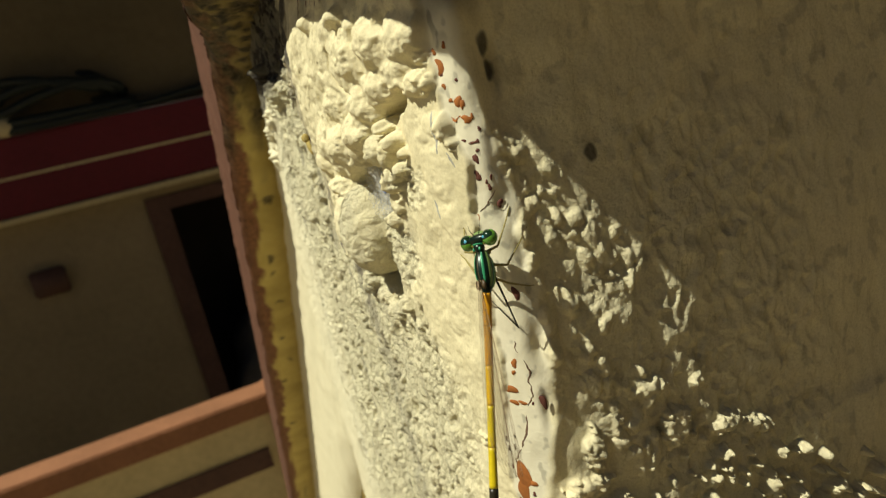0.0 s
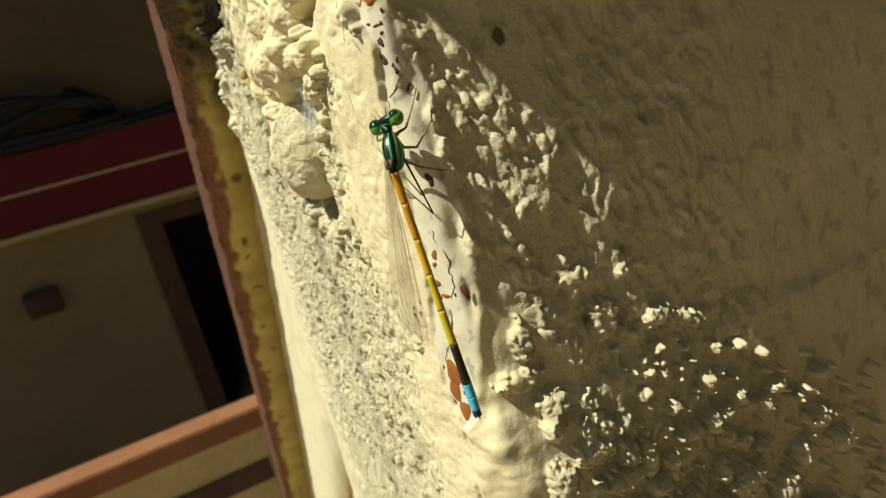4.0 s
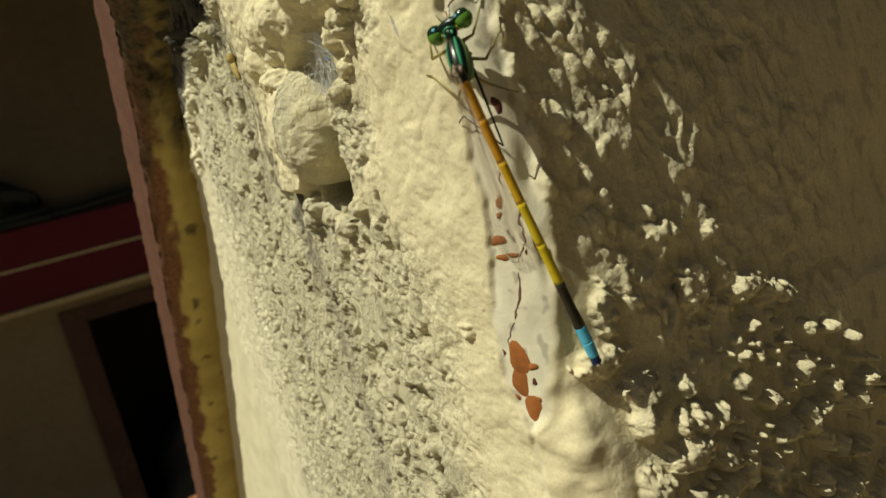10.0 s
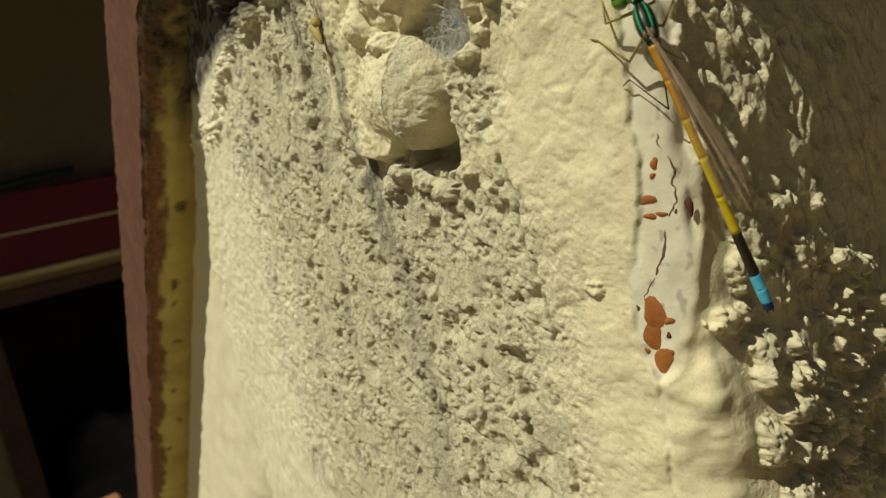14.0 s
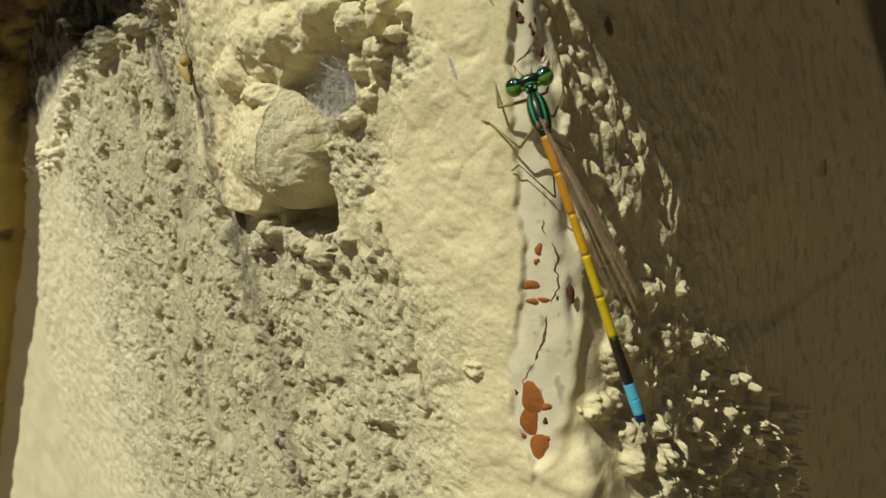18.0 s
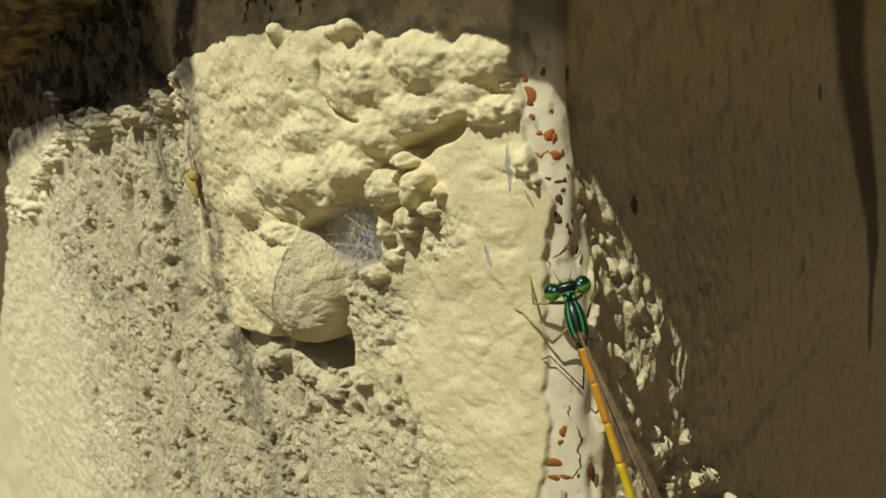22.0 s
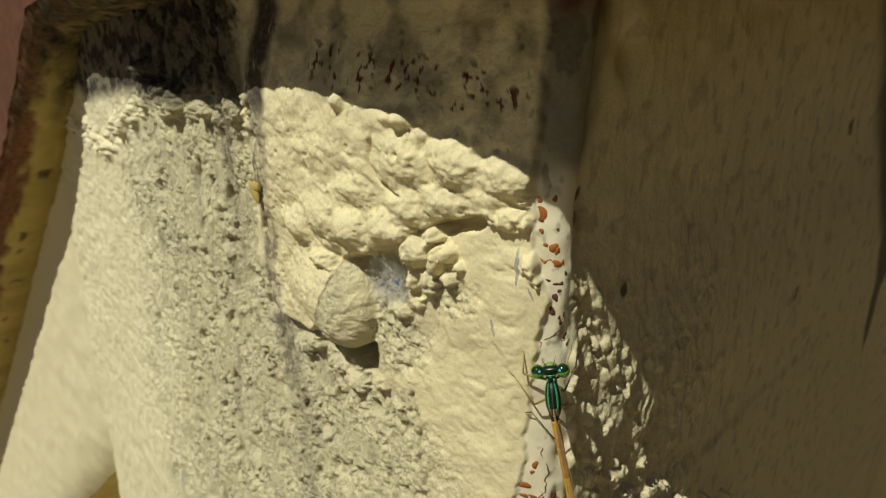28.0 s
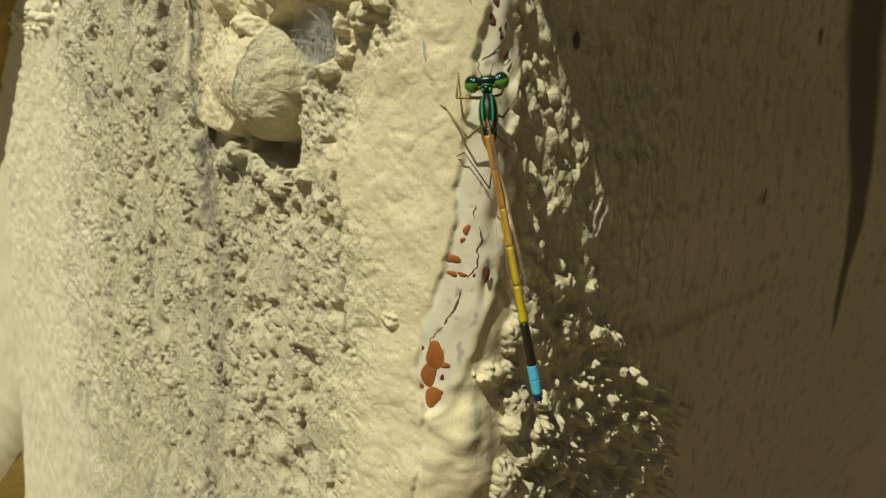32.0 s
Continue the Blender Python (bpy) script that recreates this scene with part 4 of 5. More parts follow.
crack([(-0.2, 1159.3), (-0.9, 1158.6), (-1.5, 1157.2), (-1.5, 1156.3)], 0.09, seed=5)
crack([(3.3, 1189.2), (2.4, 1188.4), (1.6, 1187.8), (0.6, 1187.2)], 0.12, seed=6)
crack([(-0.2, 1187.0), (0.4, 1186.9), (0.3, 1186.0)], 0.12, CHIP, seed=7)
crack([(-0.9, 1196.9), (-0.3, 1196.3), (0.3, 1196.9), (0.9, 1196.6)], 0.22, CHIP, "wavy red line where the paint parted", seed=8)


def smear(y0, z0, w, length, lean, seed):
    """A grey trowel smear on the sunlit skim."""
    rng = random.Random(seed)
    verts, faces = [], []
    n = 12
    for k in range(n + 1):
        f = k / n
        half = w * math.sin(math.pi * (0.08 + 0.84 * f)) * rng.uniform(0.7, 1.2)
        s, z = side(y0) + lean * (f - 0.5), z0 + length * (0.5 - f)
        for q in (-half, 0, half):
            verts.append(surface(s + q, z, 0.05 if q == 0 else -0.02))
    for k in range(n):
        a = 3 * k
        faces += [(a, a + 3, a + 4, a + 1), (a + 1, a + 4, a + 5, a + 2)]
    return mesh_object("smear", verts, faces, SMEAR, wall, "grey trowel smear on the plaster")


def surface(s, z, out=0.0):
    """A place on the finished relief."""
    c, r = np.interp(s, RELIEF[0], np.arange(len(RELIEF[0]))), np.interp(z, RELIEF[1], np.arange(len(RELIEF[1])))
    c0, r0 = int(c), int(r)
    quad = RELIEF[2][r0:r0 + 2, c0:c0 + 2]
    row = quad[0] + (quad[1] - quad[0]) * (r - r0)
    return on_wall(s, z, float(row[0] + (row[1] - row[0]) * (c - c0)) + out)


for y0, z0, size, turn in ((116.2, 1193.2, (0.5, 1.9, 0.7), 50), (114.4, 1194.6, (0.6, 0.9, 0.7), 10)):
    clod = blob((0, 0, 0), [0.001 * q for q in size], detail=3, rough=0.15, seed=3)
    for corner in clod.verts:
        corner.co = pose(0, 0, 0, turn, 0, 0) @ corner.co + Vector(surface(side(y0), z0, 0.6))
    part("plaster_flake", clod, YELLOW, wall, "curled flake of old yellow limewash")
smear(69, 1195.6, 0.42, 4.2, 0.3, 1)
smear(67.2, 1192.8, 0.22, 1.6, 0.8, 2)
smear(71.4, 1187.4, 0.38, 2.0, 0.7, 3)


# ---- spider silk in the hollow ----
def spider_web():
    rng = random.Random(12)
    m, t, b = material("spider_silk", (0.85, 0.85, 0.82), 0.35, 0, 0.5)
    b.inputs["Alpha"].default_value = 0.55
    web = new("spider_web")
    tagged(web, "old greyish spider web spun across a hollow in the plaster", "spider web")
    bm = bmesh.new()
    centre = np.array([side(88.2), 1187.9])
    for k in range(230):
        a, b2 = rng.uniform(0, 2 * math.pi), rng.uniform(0, 2 * math.pi)
        p = centre + (3.6 * math.cos(a), 3.4 * math.sin(a))
        q = centre + (3.6 * math.cos(b2), 3.4 * math.sin(b2))
        A, B = Vector(on_wall(*p, rng.uniform(-1.2, 1.6))), Vector(on_wall(*q, rng.uniform(-1.2, 1.6)))
        mid = (A + B) / 2 + Vector((0.0003, 0, -0.0003))
        piece = tube([A, A.lerp(mid, 0.55), mid, mid.lerp(B, 0.45), B], 0.000021, 3, False)
        tmp = bpy.data.meshes.new("tmp")
        piece.to_mesh(tmp)
        piece.free()
        bm.from_mesh(tmp)
        bpy.data.meshes.remove(tmp)
    part("silk", bm, m, web)
    glint = plain("blue_scale", (0.06, 0.13, 0.36), 0.4, grain=0.3, scale=3000)
    part("scrap", blob(on_wall(side(86.6), 1188.0, 0.6), (0.0002, 0.00042, 0.00013), pose(0, 0, 0, 35, 0, 0).to_3x3()), glint, web, "tiny blue scrap caught in the silk")


spider_web()


# ---- yard behind: far house, hose, parapet, ground ----
def ground():
    g = part("ground", box((-60, -60, -1.4), (60, 60, -1.2)), SOIL, smooth=False)
    tagged(g, "dusty pale yard ground", "ground", kind="structure")
    rng = random.Random(5)
    verts, faces = [], []
    for k in range(900):
        x, y = rng.uniform(0.9, 4.5), rng.uniform(-1.8, 1.4)
        r = rng.uniform(0.02, 0.09)
        o = len(verts)
        for vx, vy, vz in ((1, 0, 0), (-1, 0, 0), (0, 1, 0), (0, -1, 0), (0, 0, 1), (0, 0, -1)):
            verts.append((x + vx * r * rng.uniform(0.6, 1.2), y + vy * r * rng.uniform(0.6, 1.2), -1.2 + r * 0.3 + vz * r * rng.uniform(0.4, 0.9)))
        faces += [(o + a, o + b, o + c) for a, b, c in ((0, 2, 4), (2, 1, 4), (1, 3, 4), (3, 0, 4), (2, 0, 5), (1, 2, 5), (3, 1, 5), (0, 3, 5))]
    st = mesh_object("rubble", verts, faces, STONE, smooth=False)
    tagged(st, "broken pale stones and brick bits on the ground", "rubble", kind="stuff")


ground()
FAR = 4.0


def far_house():
    house = tagged(new("house"), "shaded tan house with a dark red band and a dark doorway", "house")
    door_l, door_r, door_t = -0.10, 0.80, 0.78
    part("wall", box((-6, FAR, -1.2), (door_l, FAR + 0.2, 0.84)), TAN, house, smooth=False)
    part("wall", box((door_r, FAR, -1.2), (7, FAR + 0.2, 0.84)), TAN, house, smooth=False)
    part("wall", box((door_l, FAR, door_t), (door_r, FAR + 0.2, 0.84)), TAN, house, smooth=False)
    # same limewash as below, with its shade coloured in
    part("upper_wall", box((-6, FAR + 0.02, 1.25), (7, FAR + 0.2, 3.6)), TAN_SHADED, house, smooth=False)
    part("fascia", box((-6, FAR - 0.10, 0.862), (7, FAR + 0.2, 1.245), 0.01), DARK_RED, house, "dark red painted band", smooth=False)
    part("stripe", box((-6, FAR - 0.106, 1.045), (7, FAR - 0.098, 1.058)), CREAM, house, "thin pale line along the band", smooth=False)
    part("drip_edge", box((-6, FAR - 0.11, 0.832), (7, FAR + 0.1, 0.860), 0.004), CREAM, house, "pale lower edge", smooth=False)
    part("door_frame", box((door_l - 0.03, FAR - 0.02, -1.2), (door_l + 0.085, FAR + 0.1, door_t), 0.004), BROWN, house, smooth=False)
    part("door_frame", box((door_r - 0.05, FAR - 0.02, -1.2), (door_r + 0.03, FAR + 0.1, door_t), 0.004), BROWN, house, smooth=False)
    part("lintel", box((door_l + 0.085, FAR - 0.02, door_t - 0.08), (door_r - 0.05, FAR + 0.1, door_t + 0.0), 0.004), BROWN, house, smooth=False)
    # room walls coloured near-black to stand for the unlit inside
    part("room", box((door_l - 1.0, FAR + 0.9, -1.2), (door_r + 1.5, FAR + 0.95, 1.0)), ROOM_SHADE, house, smooth=False)
    part("room_side", box((door_l - 0.6, FAR + 0.2, -1.2), (door_l - 0.5, FAR + 0.9, 1.0)), ROOM_SHADE, house, smooth=False)
    part("room_side", box((door_r + 0.5, FAR + 0.2, -1.2), (door_r + 0.6, FAR + 0.9, 1.0)), ROOM_SHADE, house, smooth=False)
    part("room_top", box((door_l - 0.6, FAR + 0.2, 0.84), (door_r + 0.6, FAR + 0.9, 0.88)), ROOM_SHADE, house, smooth=False)
    # out of view; added to keep the light off the front
    part("shade_slab", box((-6, FAR - 1.1, 2.5), (7, FAR + 0.4, 2.6)), BROWN, house, "unseen roof slab added to shade the house front", smooth=False)
    sw = tagged(new("switch_box"), "small brown box fixed on the far wall", "switch box")
    part("body", box((-0.77, FAR - 0.05, 0.42), (-0.60, FAR - 0.002, 0.56), 0.01), BROWN, sw)
    cloth = tagged(new("bundle"), "grey cloth bundle inside the dark doorway", "cloth bundle")
    part("cloth", blob((0.42, FAR + 0.35, -0.55), (0.34, 0.2, 0.42), rough=0.6, detail=3, seed=2), GREYISH, cloth)
    hose = tagged(new("hose_coil"), "coiled black-green hose lying on the red ledge", "hose")
    rng = random.Random(3)
    for k in range(5):
        c = [(-0.42 + (0.42 - 0.03 * k) * math.cos(a) + rng.uniform(-0.01, 0.01), FAR - 0.04 + 0.10 * math.sin(a), 1.27 + 0.03 * k + 0.05 * (1 + math.cos(a * 2 + k)) * (k > 1)) for a in np.linspace(0, 2 * math.pi, 40)]
        part("loop", tube(c, 0.024, 8, False), HOSE, hose)
    part("end", tube([(-0.1, FAR - 0.06, 1.27), (0.1, FAR - 0.07, 1.275), (0.25, FAR - 0.06, 1.29), (0.5, FAR - 0.05, 1.31)], 0.02, 8), HOSE, hose)
    pack = tagged(new("packet"), "small ochre packet among the hose loops", "packet")
    part("wrap", blob((-0.62, FAR - 0.13, 1.29), (0.06, 0.03, 0.045), rough=0.3), CREAM, pack)


far_house()


def parapet():
    """Low painted screen between the stair and the far house."""
    y, p = 2.4, tagged(new("parapet"), "low yellow screen wall with terracotta painted rails", "parapet")
    z = 0.16
    part("panel", box((-2.2, y + 0.03, -1.2), (0.12, y + 0.10, z - 0.07)), CREAM, p, smooth=False)
    part("top_rail", box((-2.2, y, z - 0.08), (0.13, y + 0.13, z), 0.006), ORANGE, p, smooth=False)
    part("post", box((0.10, y - 0.005, -1.2), (0.17, y + 0.135, z + 0.005), 0.006), ORANGE, p, smooth=False)
    part("slot", box((-2.2, y + 0.02, z - 0.30), (0.06, y + 0.034, z - 0.22)), BROWN, p, "dark painted stripe", smooth=False)


parapet()


def sky_blockers():
    """An unseen wall behind the eye and a slab overhead, added to hold back skylight."""
    h = tagged(new("sky_blocker"), "unseen cream wall and tan slab added to block skylight", "house")
    part("wall", box((-3.5, -1.9, -1.2), (6.0, -1.7, 1.9)), CREAM, h, smooth=False)
    part("overhead_slab", box((-0.35, -1.6, 2.6), (0.7, 1.2, 2.75)), TAN, h, smooth=False)


sky_blockers()


# ---- the damselfly ----
HEAD, BASE = Vector((0.0287, 0.0630, 1.1857)), Vector((0.0273, 0.0606, 1.1803))
AXIS = (HEAD - BASE).normalized()
OUT = Vector((-0.85, -0.53, 0.0))
DORSAL = (OUT - AXIS * OUT.dot(AXIS)).normalized()
ACROSS = DORSAL.cross(AXIS)


def insect_materials():
    green = plain("metallic_green_cuticle", (0.006, 0.022, 0.012), 0.28, 0.35, grain=0.4, scale=2500, bump=0.2, dist=0.00005, spec=0.6)
    stripe = plain("bright_green_stripe", (0.04, 0.31, 0.14), 0.35, 0.1, grain=0.25, scale=2500, bump=0.1, dist=0.00005, spec=0.5)
    belly = plain("pale_green_flank", (0.22, 0.34, 0.10), 0.45, grain=0.3, scale=2000, bump=0.1, dist=0.00005)
    eye_top = plain("dark_green_eye", (0.008, 0.03, 0.012), 0.12, 0, grain=0.3, scale=3000, bump=0, spec=0.8)
    eye_low = plain("leaf_green_eye", (0.11, 0.28, 0.03), 0.18, 0, grain=0.3, scale=3000, bump=0, spec=0.7)
    leg = plain("olive_leg", (0.34, 0.28, 0.09), 0.5, grain=0.3, scale=3000, bump=0)
    leg_dark = plain("black_leg", (0.02, 0.018, 0.012), 0.5, grain=0.3, scale=3000, bump=0)
    orange = plain("orange_cuticle", (0.62, 0.29, 0.010), 0.35, grain=0.2, scale=1500, bump=0.1, dist=0.00004, spec=0.5)
    amber = plain("amber_cuticle", (0.67, 0.40, 0.010), 0.35, grain=0.2, scale=1500, bump=0.1, dist=0.00004, spec=0.5)
    yellow = plain("yellow_cuticle", (0.69, 0.52, 0.010), 0.35, grain=0.2, scale=1500, bump=0.1, dist=0.00004, spec=0.5)
    black = plain("olive_black_cuticle", (0.022, 0.018, 0.008), 0.35, grain=0.3, scale=1500, bump=0.1, dist=0.00004, spec=0.5)
    ring = plain("brown_ring", (0.44, 0.25, 0.012), 0.4, grain=0.2, scale=1500, bump=0)
    blue = plain("sky_blue_cuticle", (0.11, 0.58, 0.86), 0.45, grain=0.15, scale=1500, bump=0.1, dist=0.00004, spec=0.4)
    navy = plain("navy_tip", (0.01, 0.03, 0.10), 0.4, grain=0.2, scale=1500, bump=0)
    olive = plain("olive_brown_cuticle", (0.075, 0.045, 0.014), 0.45, grain=0.4, scale=2500, bump=0.2, dist=0.00005, spec=0.4)
    spot = plain("blue_spot", (0.10, 0.42, 0.62), 0.35, grain=0.15, scale=2500, bump=0)
    cheek = plain("yellow_green_cheek", (0.42, 0.40, 0.06), 0.45, grain=0.25, scale=2500, bump=0)
    wing, t, b = material("clear_wing", (0.62, 0.50, 0.32), 0.25, 0, 0.5)
    b.inputs["Alpha"].default_value = 0.08
    vein = plain("brown_vein", (0.34, 0.24, 0.14), 0.5, grain=0.2, scale=1500, bump=0)
    return dict(olive=olive, spot=spot, cheek=cheek, ring=ring, green=green, stripe=stripe, belly=belly, eye_top=eye_top, eye_low=eye_low, leg=leg, leg_dark=leg_dark, orange=orange, amber=amber, yellow=yellow, black=black, blue=blue, navy=navy, wing=wing, vein=vein)


def lens_blob(centre, size, low, high, detail=3):
    """The part of an ellipsoid between two heights of its y (as shares of its size)."""
    bm = blob((0, 0, 0), (1, 1, 1), detail=detail)
    for v in [v for v in bm.verts if not low - 0.02 <= v.co.y <= high + 0.02]:
        bm.verts.remove(v)
    for v in bm.verts:
        v.co = Vector((v.co.x * size[0], v.co.y * size[1], v.co.z * size[2])) + Vector(centre)
    return bm


def damselfly():
    """Its own space: x across, y dorsal, z to the head; the origin is the base of the abdomen."""
    k = insect_materials()
    mm = 0.001
    fly = new("damselfly")
    tagged(fly, "green-headed damselfly with yellow abdomen and blue tip clinging to the arris", "damselfly")
    fly.matrix_world = Matrix((ACROSS, DORSAL, AXIS)).transposed().to_4x4()
    fly.matrix_world.translation = BASE
    # thorax: a keeled oval, striped along its back
    th = part("thorax", blob((0, -0.2 * mm, 2.5 * mm), (0.90 * mm, 1.0 * mm, 2.15 * mm), detail=4), k["green"], fly, "metallic dark green thorax")
    def along(angle, wide, low, high):
        """A band laid along the thorax at an angle from its back, a little proud of it."""
        verts, faces, n = [], [], 18
        for i in range(n + 1):
            f = low + (high - low) * i / n
            q, z = math.sin(math.pi * f), 2.5 - 2.17 * math.cos(math.pi * f)
            half = wide * (0.35 + 0.65 * math.sin(math.pi * i / n) ** 0.5)
            for j in range(5):
                t = radians(angle + half * (j / 2 - 1))
                lift = 1.008 + 0.022 * (1 - (j / 2 - 1) ** 2)
                verts.append((0.90 * lift * q * math.sin(t) * mm, (-0.2 + 1.0 * lift * q * math.cos(t)) * mm, z * mm))
        for i in range(n):
            faces += [(5 * i + j, 5 * i + j + 1, 5 * i + j + 6, 5 * i + j + 5) for j in range(4)]
        return verts, faces

    for sx in (-1, 1):
        mesh_object("stripe", *along(34 * sx, 7.5, 0.13, 0.90), k["stripe"], th, "bright green shoulder stripe")
        mesh_object("stripe", *along(80 * sx, 13, 0.12, 0.88), k["belly"], th, "pale green flank stripe")
        mesh_object("stripe", *along(112 * sx, 9, 0.15, 0.85), k["stripe"], th, "green lower flank stripe")
    mesh_object("middle_line", *along(0, 3.6, 0.25, 0.86), k["olive"], th, "brownish olive line down the back")
    part("belly", blob((0, -0.75 * mm, 2.4 * mm), (0.78 * mm, 0.75 * mm, 1.8 * mm), detail=3), k["belly"], th)
    for sx in (-1, 1):
        part("wing_root", blob((0.32 * sx * mm, 0.62 * mm, 1.05 * mm), (0.26 * mm, 0.2 * mm, 0.5 * mm), detail=3, rough=0.3, seed=4), k["olive"], th, "brown knuckle where the wings join")
    collar = part("collar", blob((0, 0.1 * mm, 4.72 * mm), (0.56 * mm, 0.58 * mm, 0.48 * mm), detail=3), k["green"], fly, "dark green collar")
    part("collar_edge", tube([(0.52 * math.sin(a) * mm, (0.1 + 0.54 * math.cos(a)) * mm, 5.0 * mm) for a in np.linspace(-1.5, 1.5, 13)], [0.09 * mm] * 13, 6), k["stripe"], collar, "green front rim")
    for sx in (-1, 1):
        part("collar_lobe", blob((0.34 * sx * mm, 0.5 * mm, 4.55 * mm), (0.14 * mm, 0.12 * mm, 0.2 * mm)), k["stripe"], collar)
    # head: two round eyes at the ends of a short bar
    head = part("head", blob((0, 0.08 * mm, 5.55 * mm), (1.3 * mm, 0.6 * mm, 0.52 * mm), detail=3), k["green"], fly, "dark green head")
    for sx in (-1, 1):
        eye = part("eye", blob((1.36 * sx * mm, -0.02 * mm, 5.45 * mm), (0.74 * mm, 0.76 * mm, 0.80 * mm), detail=4), k["eye_low"], head, "leaf-green bulging eye")
        cap = lens_blob((1.34 * sx * mm, 0.0, 5.56 * mm), (0.74 * mm, 0.79 * mm, 0.74 * mm), 0.42, 1.0, 4)
        part("eye_cap", cap, k["eye_top"], head, "dark glossy upper half of the eye")
        part("spot", blob((1.12 * sx * mm, 0.70 * mm, 5.52 * mm), (0.19 * mm, 0.09 * mm, 0.17 * mm)), k["spot"], head, "round blue spot behind the eye")
        part("cheek", blob((0.85 * sx * mm, -0.1 * mm, 5.05 * mm), (0.55 * mm, 0.35 * mm, 0.16 * mm), detail=3), k["cheek"], head, "yellow-green rear edge of the head")
        part("antenna", tube([(0.35 * sx * mm, 0.3 * mm, 6.0 * mm), (0.6 * sx * mm, 0.45 * mm, 6.5 * mm), (0.75 * sx * mm, 0.4 * mm, 7.1 * mm)], [0.05 * mm, 0.03 * mm, 0.015 * mm], 6), k["leg_dark"], head)
    part("face", blob((0, -0.25 * mm, 6.05 * mm), (0.75 * mm, 0.45 * mm, 0.35 * mm), detail=3), k["belly"], head)
    # legs: thigh, shin and foot, with bristles
    back = Matrix((ACROSS, DORSAL, AXIS))

    def local(s, z, out):
        return back @ (Vector(on_wall(s, z, out)) - BASE)

    def leg(hip, knee, foot, toe, mat):
        hip, knee, foot, toe = Vector(hip) * mm, Vector(knee), Vector(foot), Vector(toe)
        slim = 0.62 if mat is k["leg_dark"] else 1.0
        limb = part("leg", tube([hip, hip.lerp(knee, 0.5), knee], [q * slim for q in (0.19 * mm, 0.16 * mm, 0.12 * mm)], 8), mat, fly)
        part("shin", tube([knee, knee.lerp(foot, 0.5), foot], [q * slim for q in (0.115 * mm, 0.09 * mm, 0.07 * mm)], 8), mat, limb)
        part("foot", tube([foot, foot.lerp(toe, 0.6) + Vector((0, 0.05 * mm, 0)), toe], [0.07 * mm, 0.06 * mm, 0.04 * mm], 6), mat, limb)
        for j in range(5):
            p = knee.lerp(foot, 0.15 + 0.17 * j)
            for w in (-1, 1):
                d = (knee - foot).normalized().cross(Vector((0, 1, 0))).normalized() * w * 0.22 * mm
                part("bristle", tube([p, p + d - (knee - foot).normalized() * 0.12 * mm], [0.012 * mm, 0.004 * mm], 4), k["leg_dark"], limb)

    leg((-0.5, -0.8, 4.2), local(-0.9, 1183.4, 1.2), local(-1.4, 1185.6, 0.3), local(-1.8, 1186.3, 0.15), k["leg"])
    leg((-0.7, -0.9, 3.0), local(0.5, 1179.7, 1.0), local(-2.2, 1182.2, 0.35), local(-3.1, 1182.5, 0.15), k["leg"])
    leg((-0.6, -0.9, 1.8), local(3.2, 1175.0, 0.5), local(0.2, 1178.2, 0.4), local(-0.6, 1177.7, 0.15), k["leg_dark"])
    leg((0.4, -0.7, 4.2), local(3.3, 1184.2, 1.6), local(4.4, 1186.6, 0.7), local(4.9, 1187.5, 0.3), k["leg"])
    leg((0.5, -0.8, 3.2), local(3.7, 1182.1, 1.4), local(5.6, 1184.3, 0.4), local(6.3, 1185.0, 0.0), k["leg"])
    leg((0.5, -0.8, 2.2), local(3.4, 1180.2, 1.3), local(5.0, 1179.2, 0.3), local(5.7, 1179.0, 0.0), k["leg"])
    # wings, folded together over the back
    for n, (turn, lift) in enumerate(((-7, 4), (-2, 6), (3, 5), (8, 7))):
        length = 18.0 if n % 3 else 17.0
        outline = []
        for f in np.linspace(0, 1, 26):
            w = 0.35 + 2.7 * (f ** 0.9) * (1 - max(0, f - 0.72) ** 2 * 9) * (1 if f < 0.97 else 0.5)
            outline.append((f, w))
        verts, faces = [], []
        for f, w in outline:
            for j in range(6):
                verts.append((0.02 * math.sin(j * 2.0 + f * 9) * mm, (-0.15 + w * (j / 5)) * mm, -length * f * mm))
        for a in range(len(outline) - 1):
            faces += [(6 * a + j, 6 * a + j + 1, 6 * a + j + 7, 6 * a + j + 6) for j in range(5)]
        place = Matrix.Translation((0, 0.85 * mm, 1.5 * mm)) @ pose(0, 0, 0, lift * 0.8, 7, 0) @ pose(0, 0, 0, 0, turn * 0.35, turn)
        wing = mesh_object("wing", verts, faces, k["wing"], fly, "clear folded wing")
        wing.matrix_local = place
        bm = tube([(0, (-0.15) * mm, -length * f * mm) for f, w in outline], [0.024 * mm] * 26, 5)
        part("front_vein", bm, k["vein"], wing)
        part("rear_vein", tube([(0, (-0.15 + w) * mm, -length * f * mm) for f, w in outline], [0.016 * mm] * 26, 4), k["vein"], wing)
        for j in (1, 2, 3, 4):
            part("vein", tube([(0.02 * math.sin(j * 2.0 + f * 9) * mm, (-0.15 + w * j / 5) * mm, -length * f * mm) for f, w in outline[j:]], [0.009 * mm] * (26 - j), 4), k["vein"], wing)
        part("wing_spot", blob((0, 0.08 * mm, -length * 0.86 * mm), (0.02 * mm, 0.12 * mm, 0.28 * mm)), k["vein"], wing, "dark cell near the wing tip")
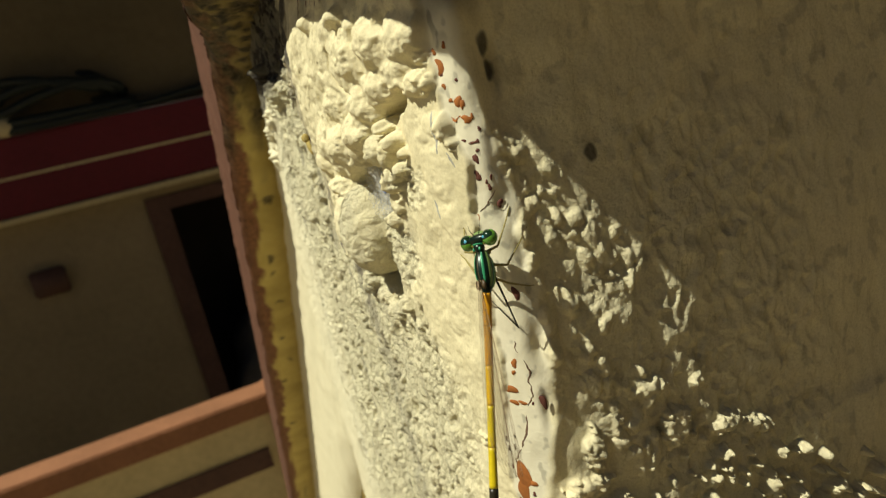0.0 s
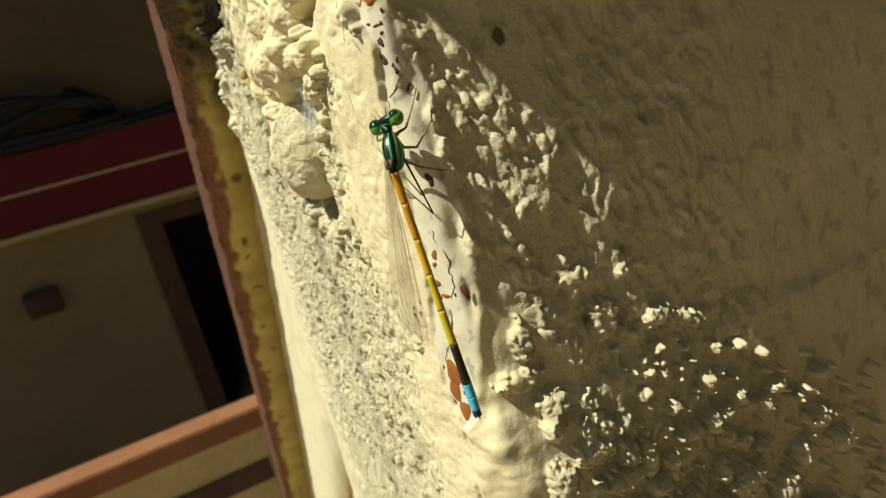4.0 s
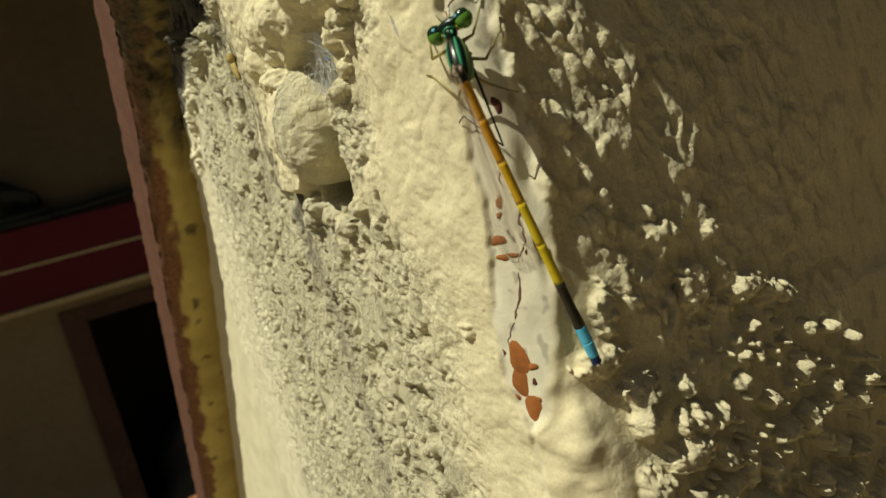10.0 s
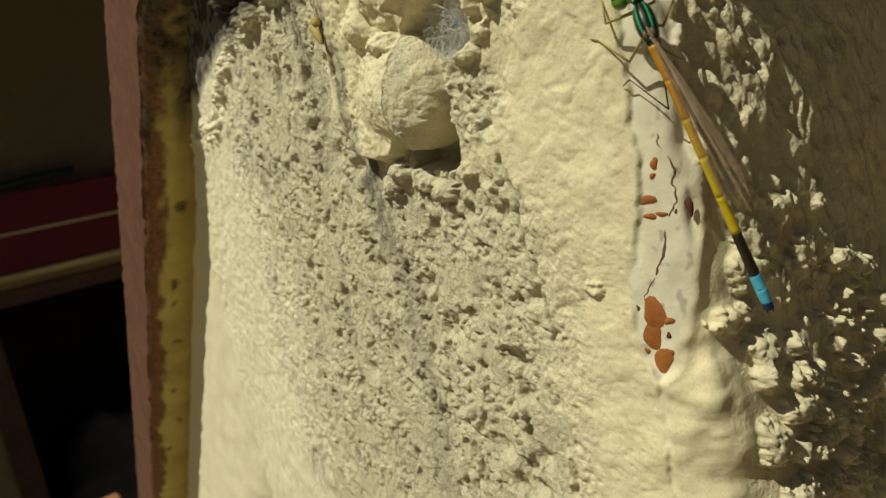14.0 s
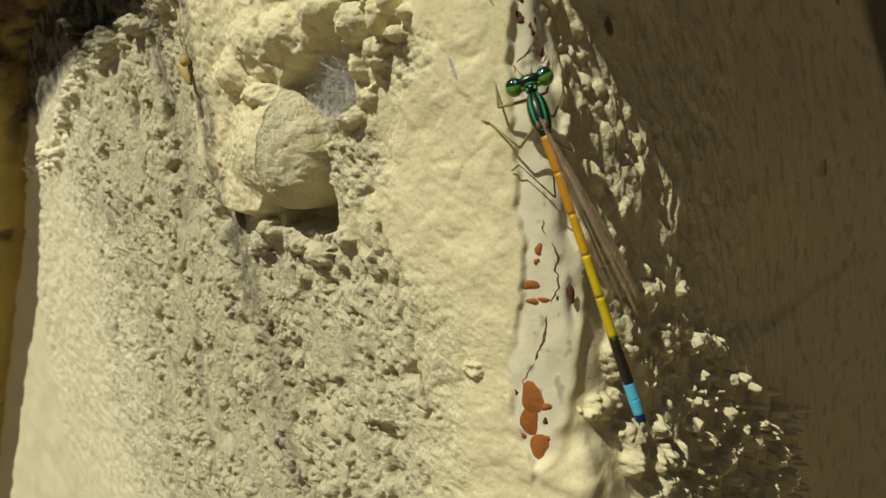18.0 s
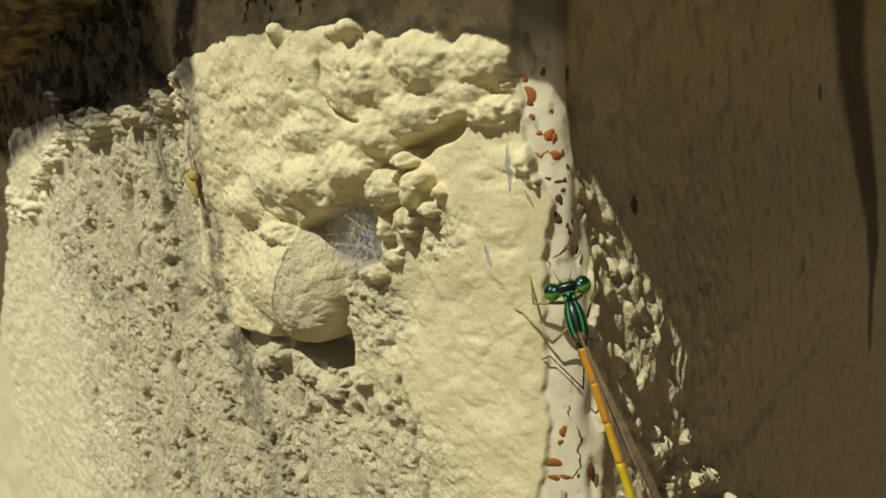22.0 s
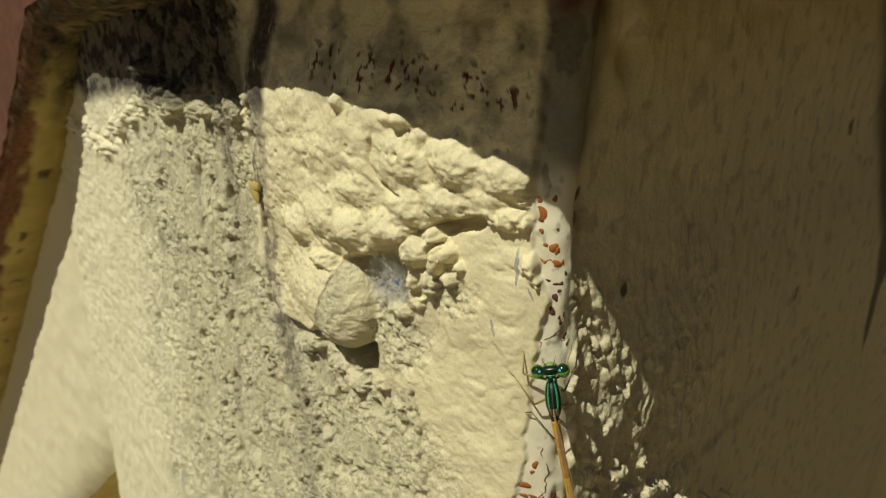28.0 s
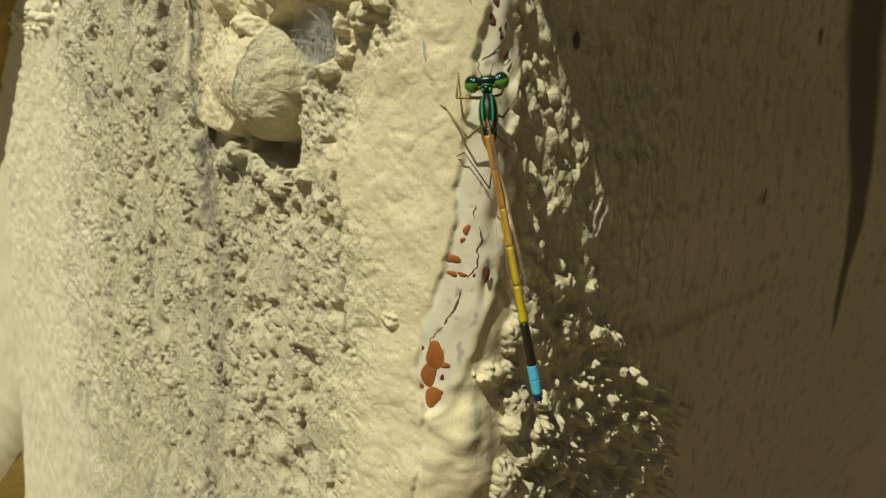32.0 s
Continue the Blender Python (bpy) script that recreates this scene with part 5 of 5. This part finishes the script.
    # abdomen: slim rings, orange to yellow, then black, blue and a dark tip
    lengths = ((-0.9, -0.3, "green", 0.50), (-0.3, 2.9, "orange", 0.46), (2.9, 6.6, "orange", 0.40), (6.6, 10.3, "amber", 0.38), (10.3, 14.2, "yellow", 0.38), (14.2, 18.0, "yellow", 0.40), (18.0, 22.4, "black", 0.44),
               (22.4, 24.0, "blue", 0.52), (24.0, 25.5, "blue", 0.52), (25.5, 26.2, "navy", 0.46))
    abdomen = None
    for n, (a, b, colour, r) in enumerate(lengths):
        f = np.linspace(0, 1, 12)
        swell = [1.0 - 0.012 * math.sin(math.pi * q) for q in f]
        r_next = lengths[min(n + 1, 9)][3]
        rad = [(r + (r_next - r) * q * q) * w * mm for q, w in zip(f, swell)]
        pts = [(0, 0, -(a + (b - a) * q) * mm) for q in f]
        seg = part("abdomen" if n == 0 else "segment", tube(pts, rad, 14), k[colour], fly if n == 0 else abdomen, {"green": "dark green base ring of the abdomen", "orange": "orange ring", "amber": "amber ring", "yellow": "yellow ring", "black": "olive-black ring", "blue": "sky-blue ring", "navy": "navy tip ring"}[colour])
        if n == 0:
            abdomen = seg
        elif 0 < n < 7:
            part("joint", tube([(0, 0, -(b - 0.05) * mm), (0, 0, -(b + 0.02) * mm)], [rad[-2] * 1.01, rad[-1] * 1.015], 14), k["black"] if n > 4 else k["ring"], abdomen, "thin dark joint ring")
        elif n == 7:
            part("joint", tube([(0, 0, -(b - 0.06) * mm), (0, 0, -(b + 0.06) * mm)], [rad[-1] * 0.98] * 2, 14), k["navy"], abdomen)
    for sx in (-1, 1):
        part("clasper", tube([(0.2 * sx * mm, 0.1 * mm, -26.1 * mm), (0.26 * sx * mm, 0.1 * mm, -26.6 * mm)], [0.14 * mm, 0.05 * mm], 6), k["navy"], abdomen)
    return fly, abdomen


fly, abdomen = damselfly()

# seconds and the way in which the abdomen points
SWING = [
    (0.0, -0.28, -0.24, -0.92), (1.0, -0.26, -0.20, -0.94), (1.5, -0.25, -0.18, -0.95), (2.0, -0.16, -0.19, -0.97), (2.5, 0.01, -0.22, -0.97), (3.0, 0.19, -0.16, -0.97), (3.5, 0.04, -0.08, -1.0),
    (5.5, 0.10, -0.07, -0.99), (6.0, 0.02, -0.05, -1.0), (6.5, 0.15, 0.00, -0.99), (7.0, 0.20, 0.00, -0.98), (7.5, 0.25, -0.04, -0.97), (8.0, 0.11, 0.00, -0.99), (8.5, 0.29, -0.06, -0.95),
    (9.0, 0.30, -0.16, -0.94), (9.5, 0.25, -0.02, -0.97), (10.0, 0.25, -0.01, -0.97), (10.5, 0.32, -0.09, -0.94), (11.0, 0.31, -0.03, -0.95), (11.5, 0.28, 0.00, -0.96), (12.0, 0.29, 0.0, -0.96),
    (12.5, 0.31, 0.02, -0.94), (13.0, 0.31, 0.0, -0.95), (13.5, 0.31, -0.06, -0.95), (15.5, 0.29, -0.16, -0.94), (16.0, 0.26, -0.15, -0.95), (16.5, 0.26, -0.15, -0.95), (17.0, 0.20, -0.14, -0.97),
    (17.5, 0.25, -0.13, -0.96), (18.0, 0.18, -0.17, -0.97), (18.5, 0.15, -0.21, -0.97), (19.0, 0.08, -0.28, -0.96), (22.0, 0.07, -0.28, -0.96), (28.0, 0.06, -0.29, -0.96), (30.8, 0.04, -0.30, -0.95),
    (31.0, 0.10, -0.29, -0.95), (31.2, 0.02, -0.36, -0.93), (31.5, 0.06, -0.25, -0.97), (31.8, 0.08, -0.34, -0.93), (32.0, 0.17, -0.26, -0.95),
]


def motions():
    into = Matrix((ACROSS, DORSAL, AXIS))
    rows = []
    for t, x, y, z in SWING:
        way = (into @ Vector((x, y, z))).normalized()
        cross = Vector((0, 0, -1)).rotation_difference(way).to_matrix().to_4x4()
        rows.append((t, cross))
    walk(abdomen, rows)


motions()
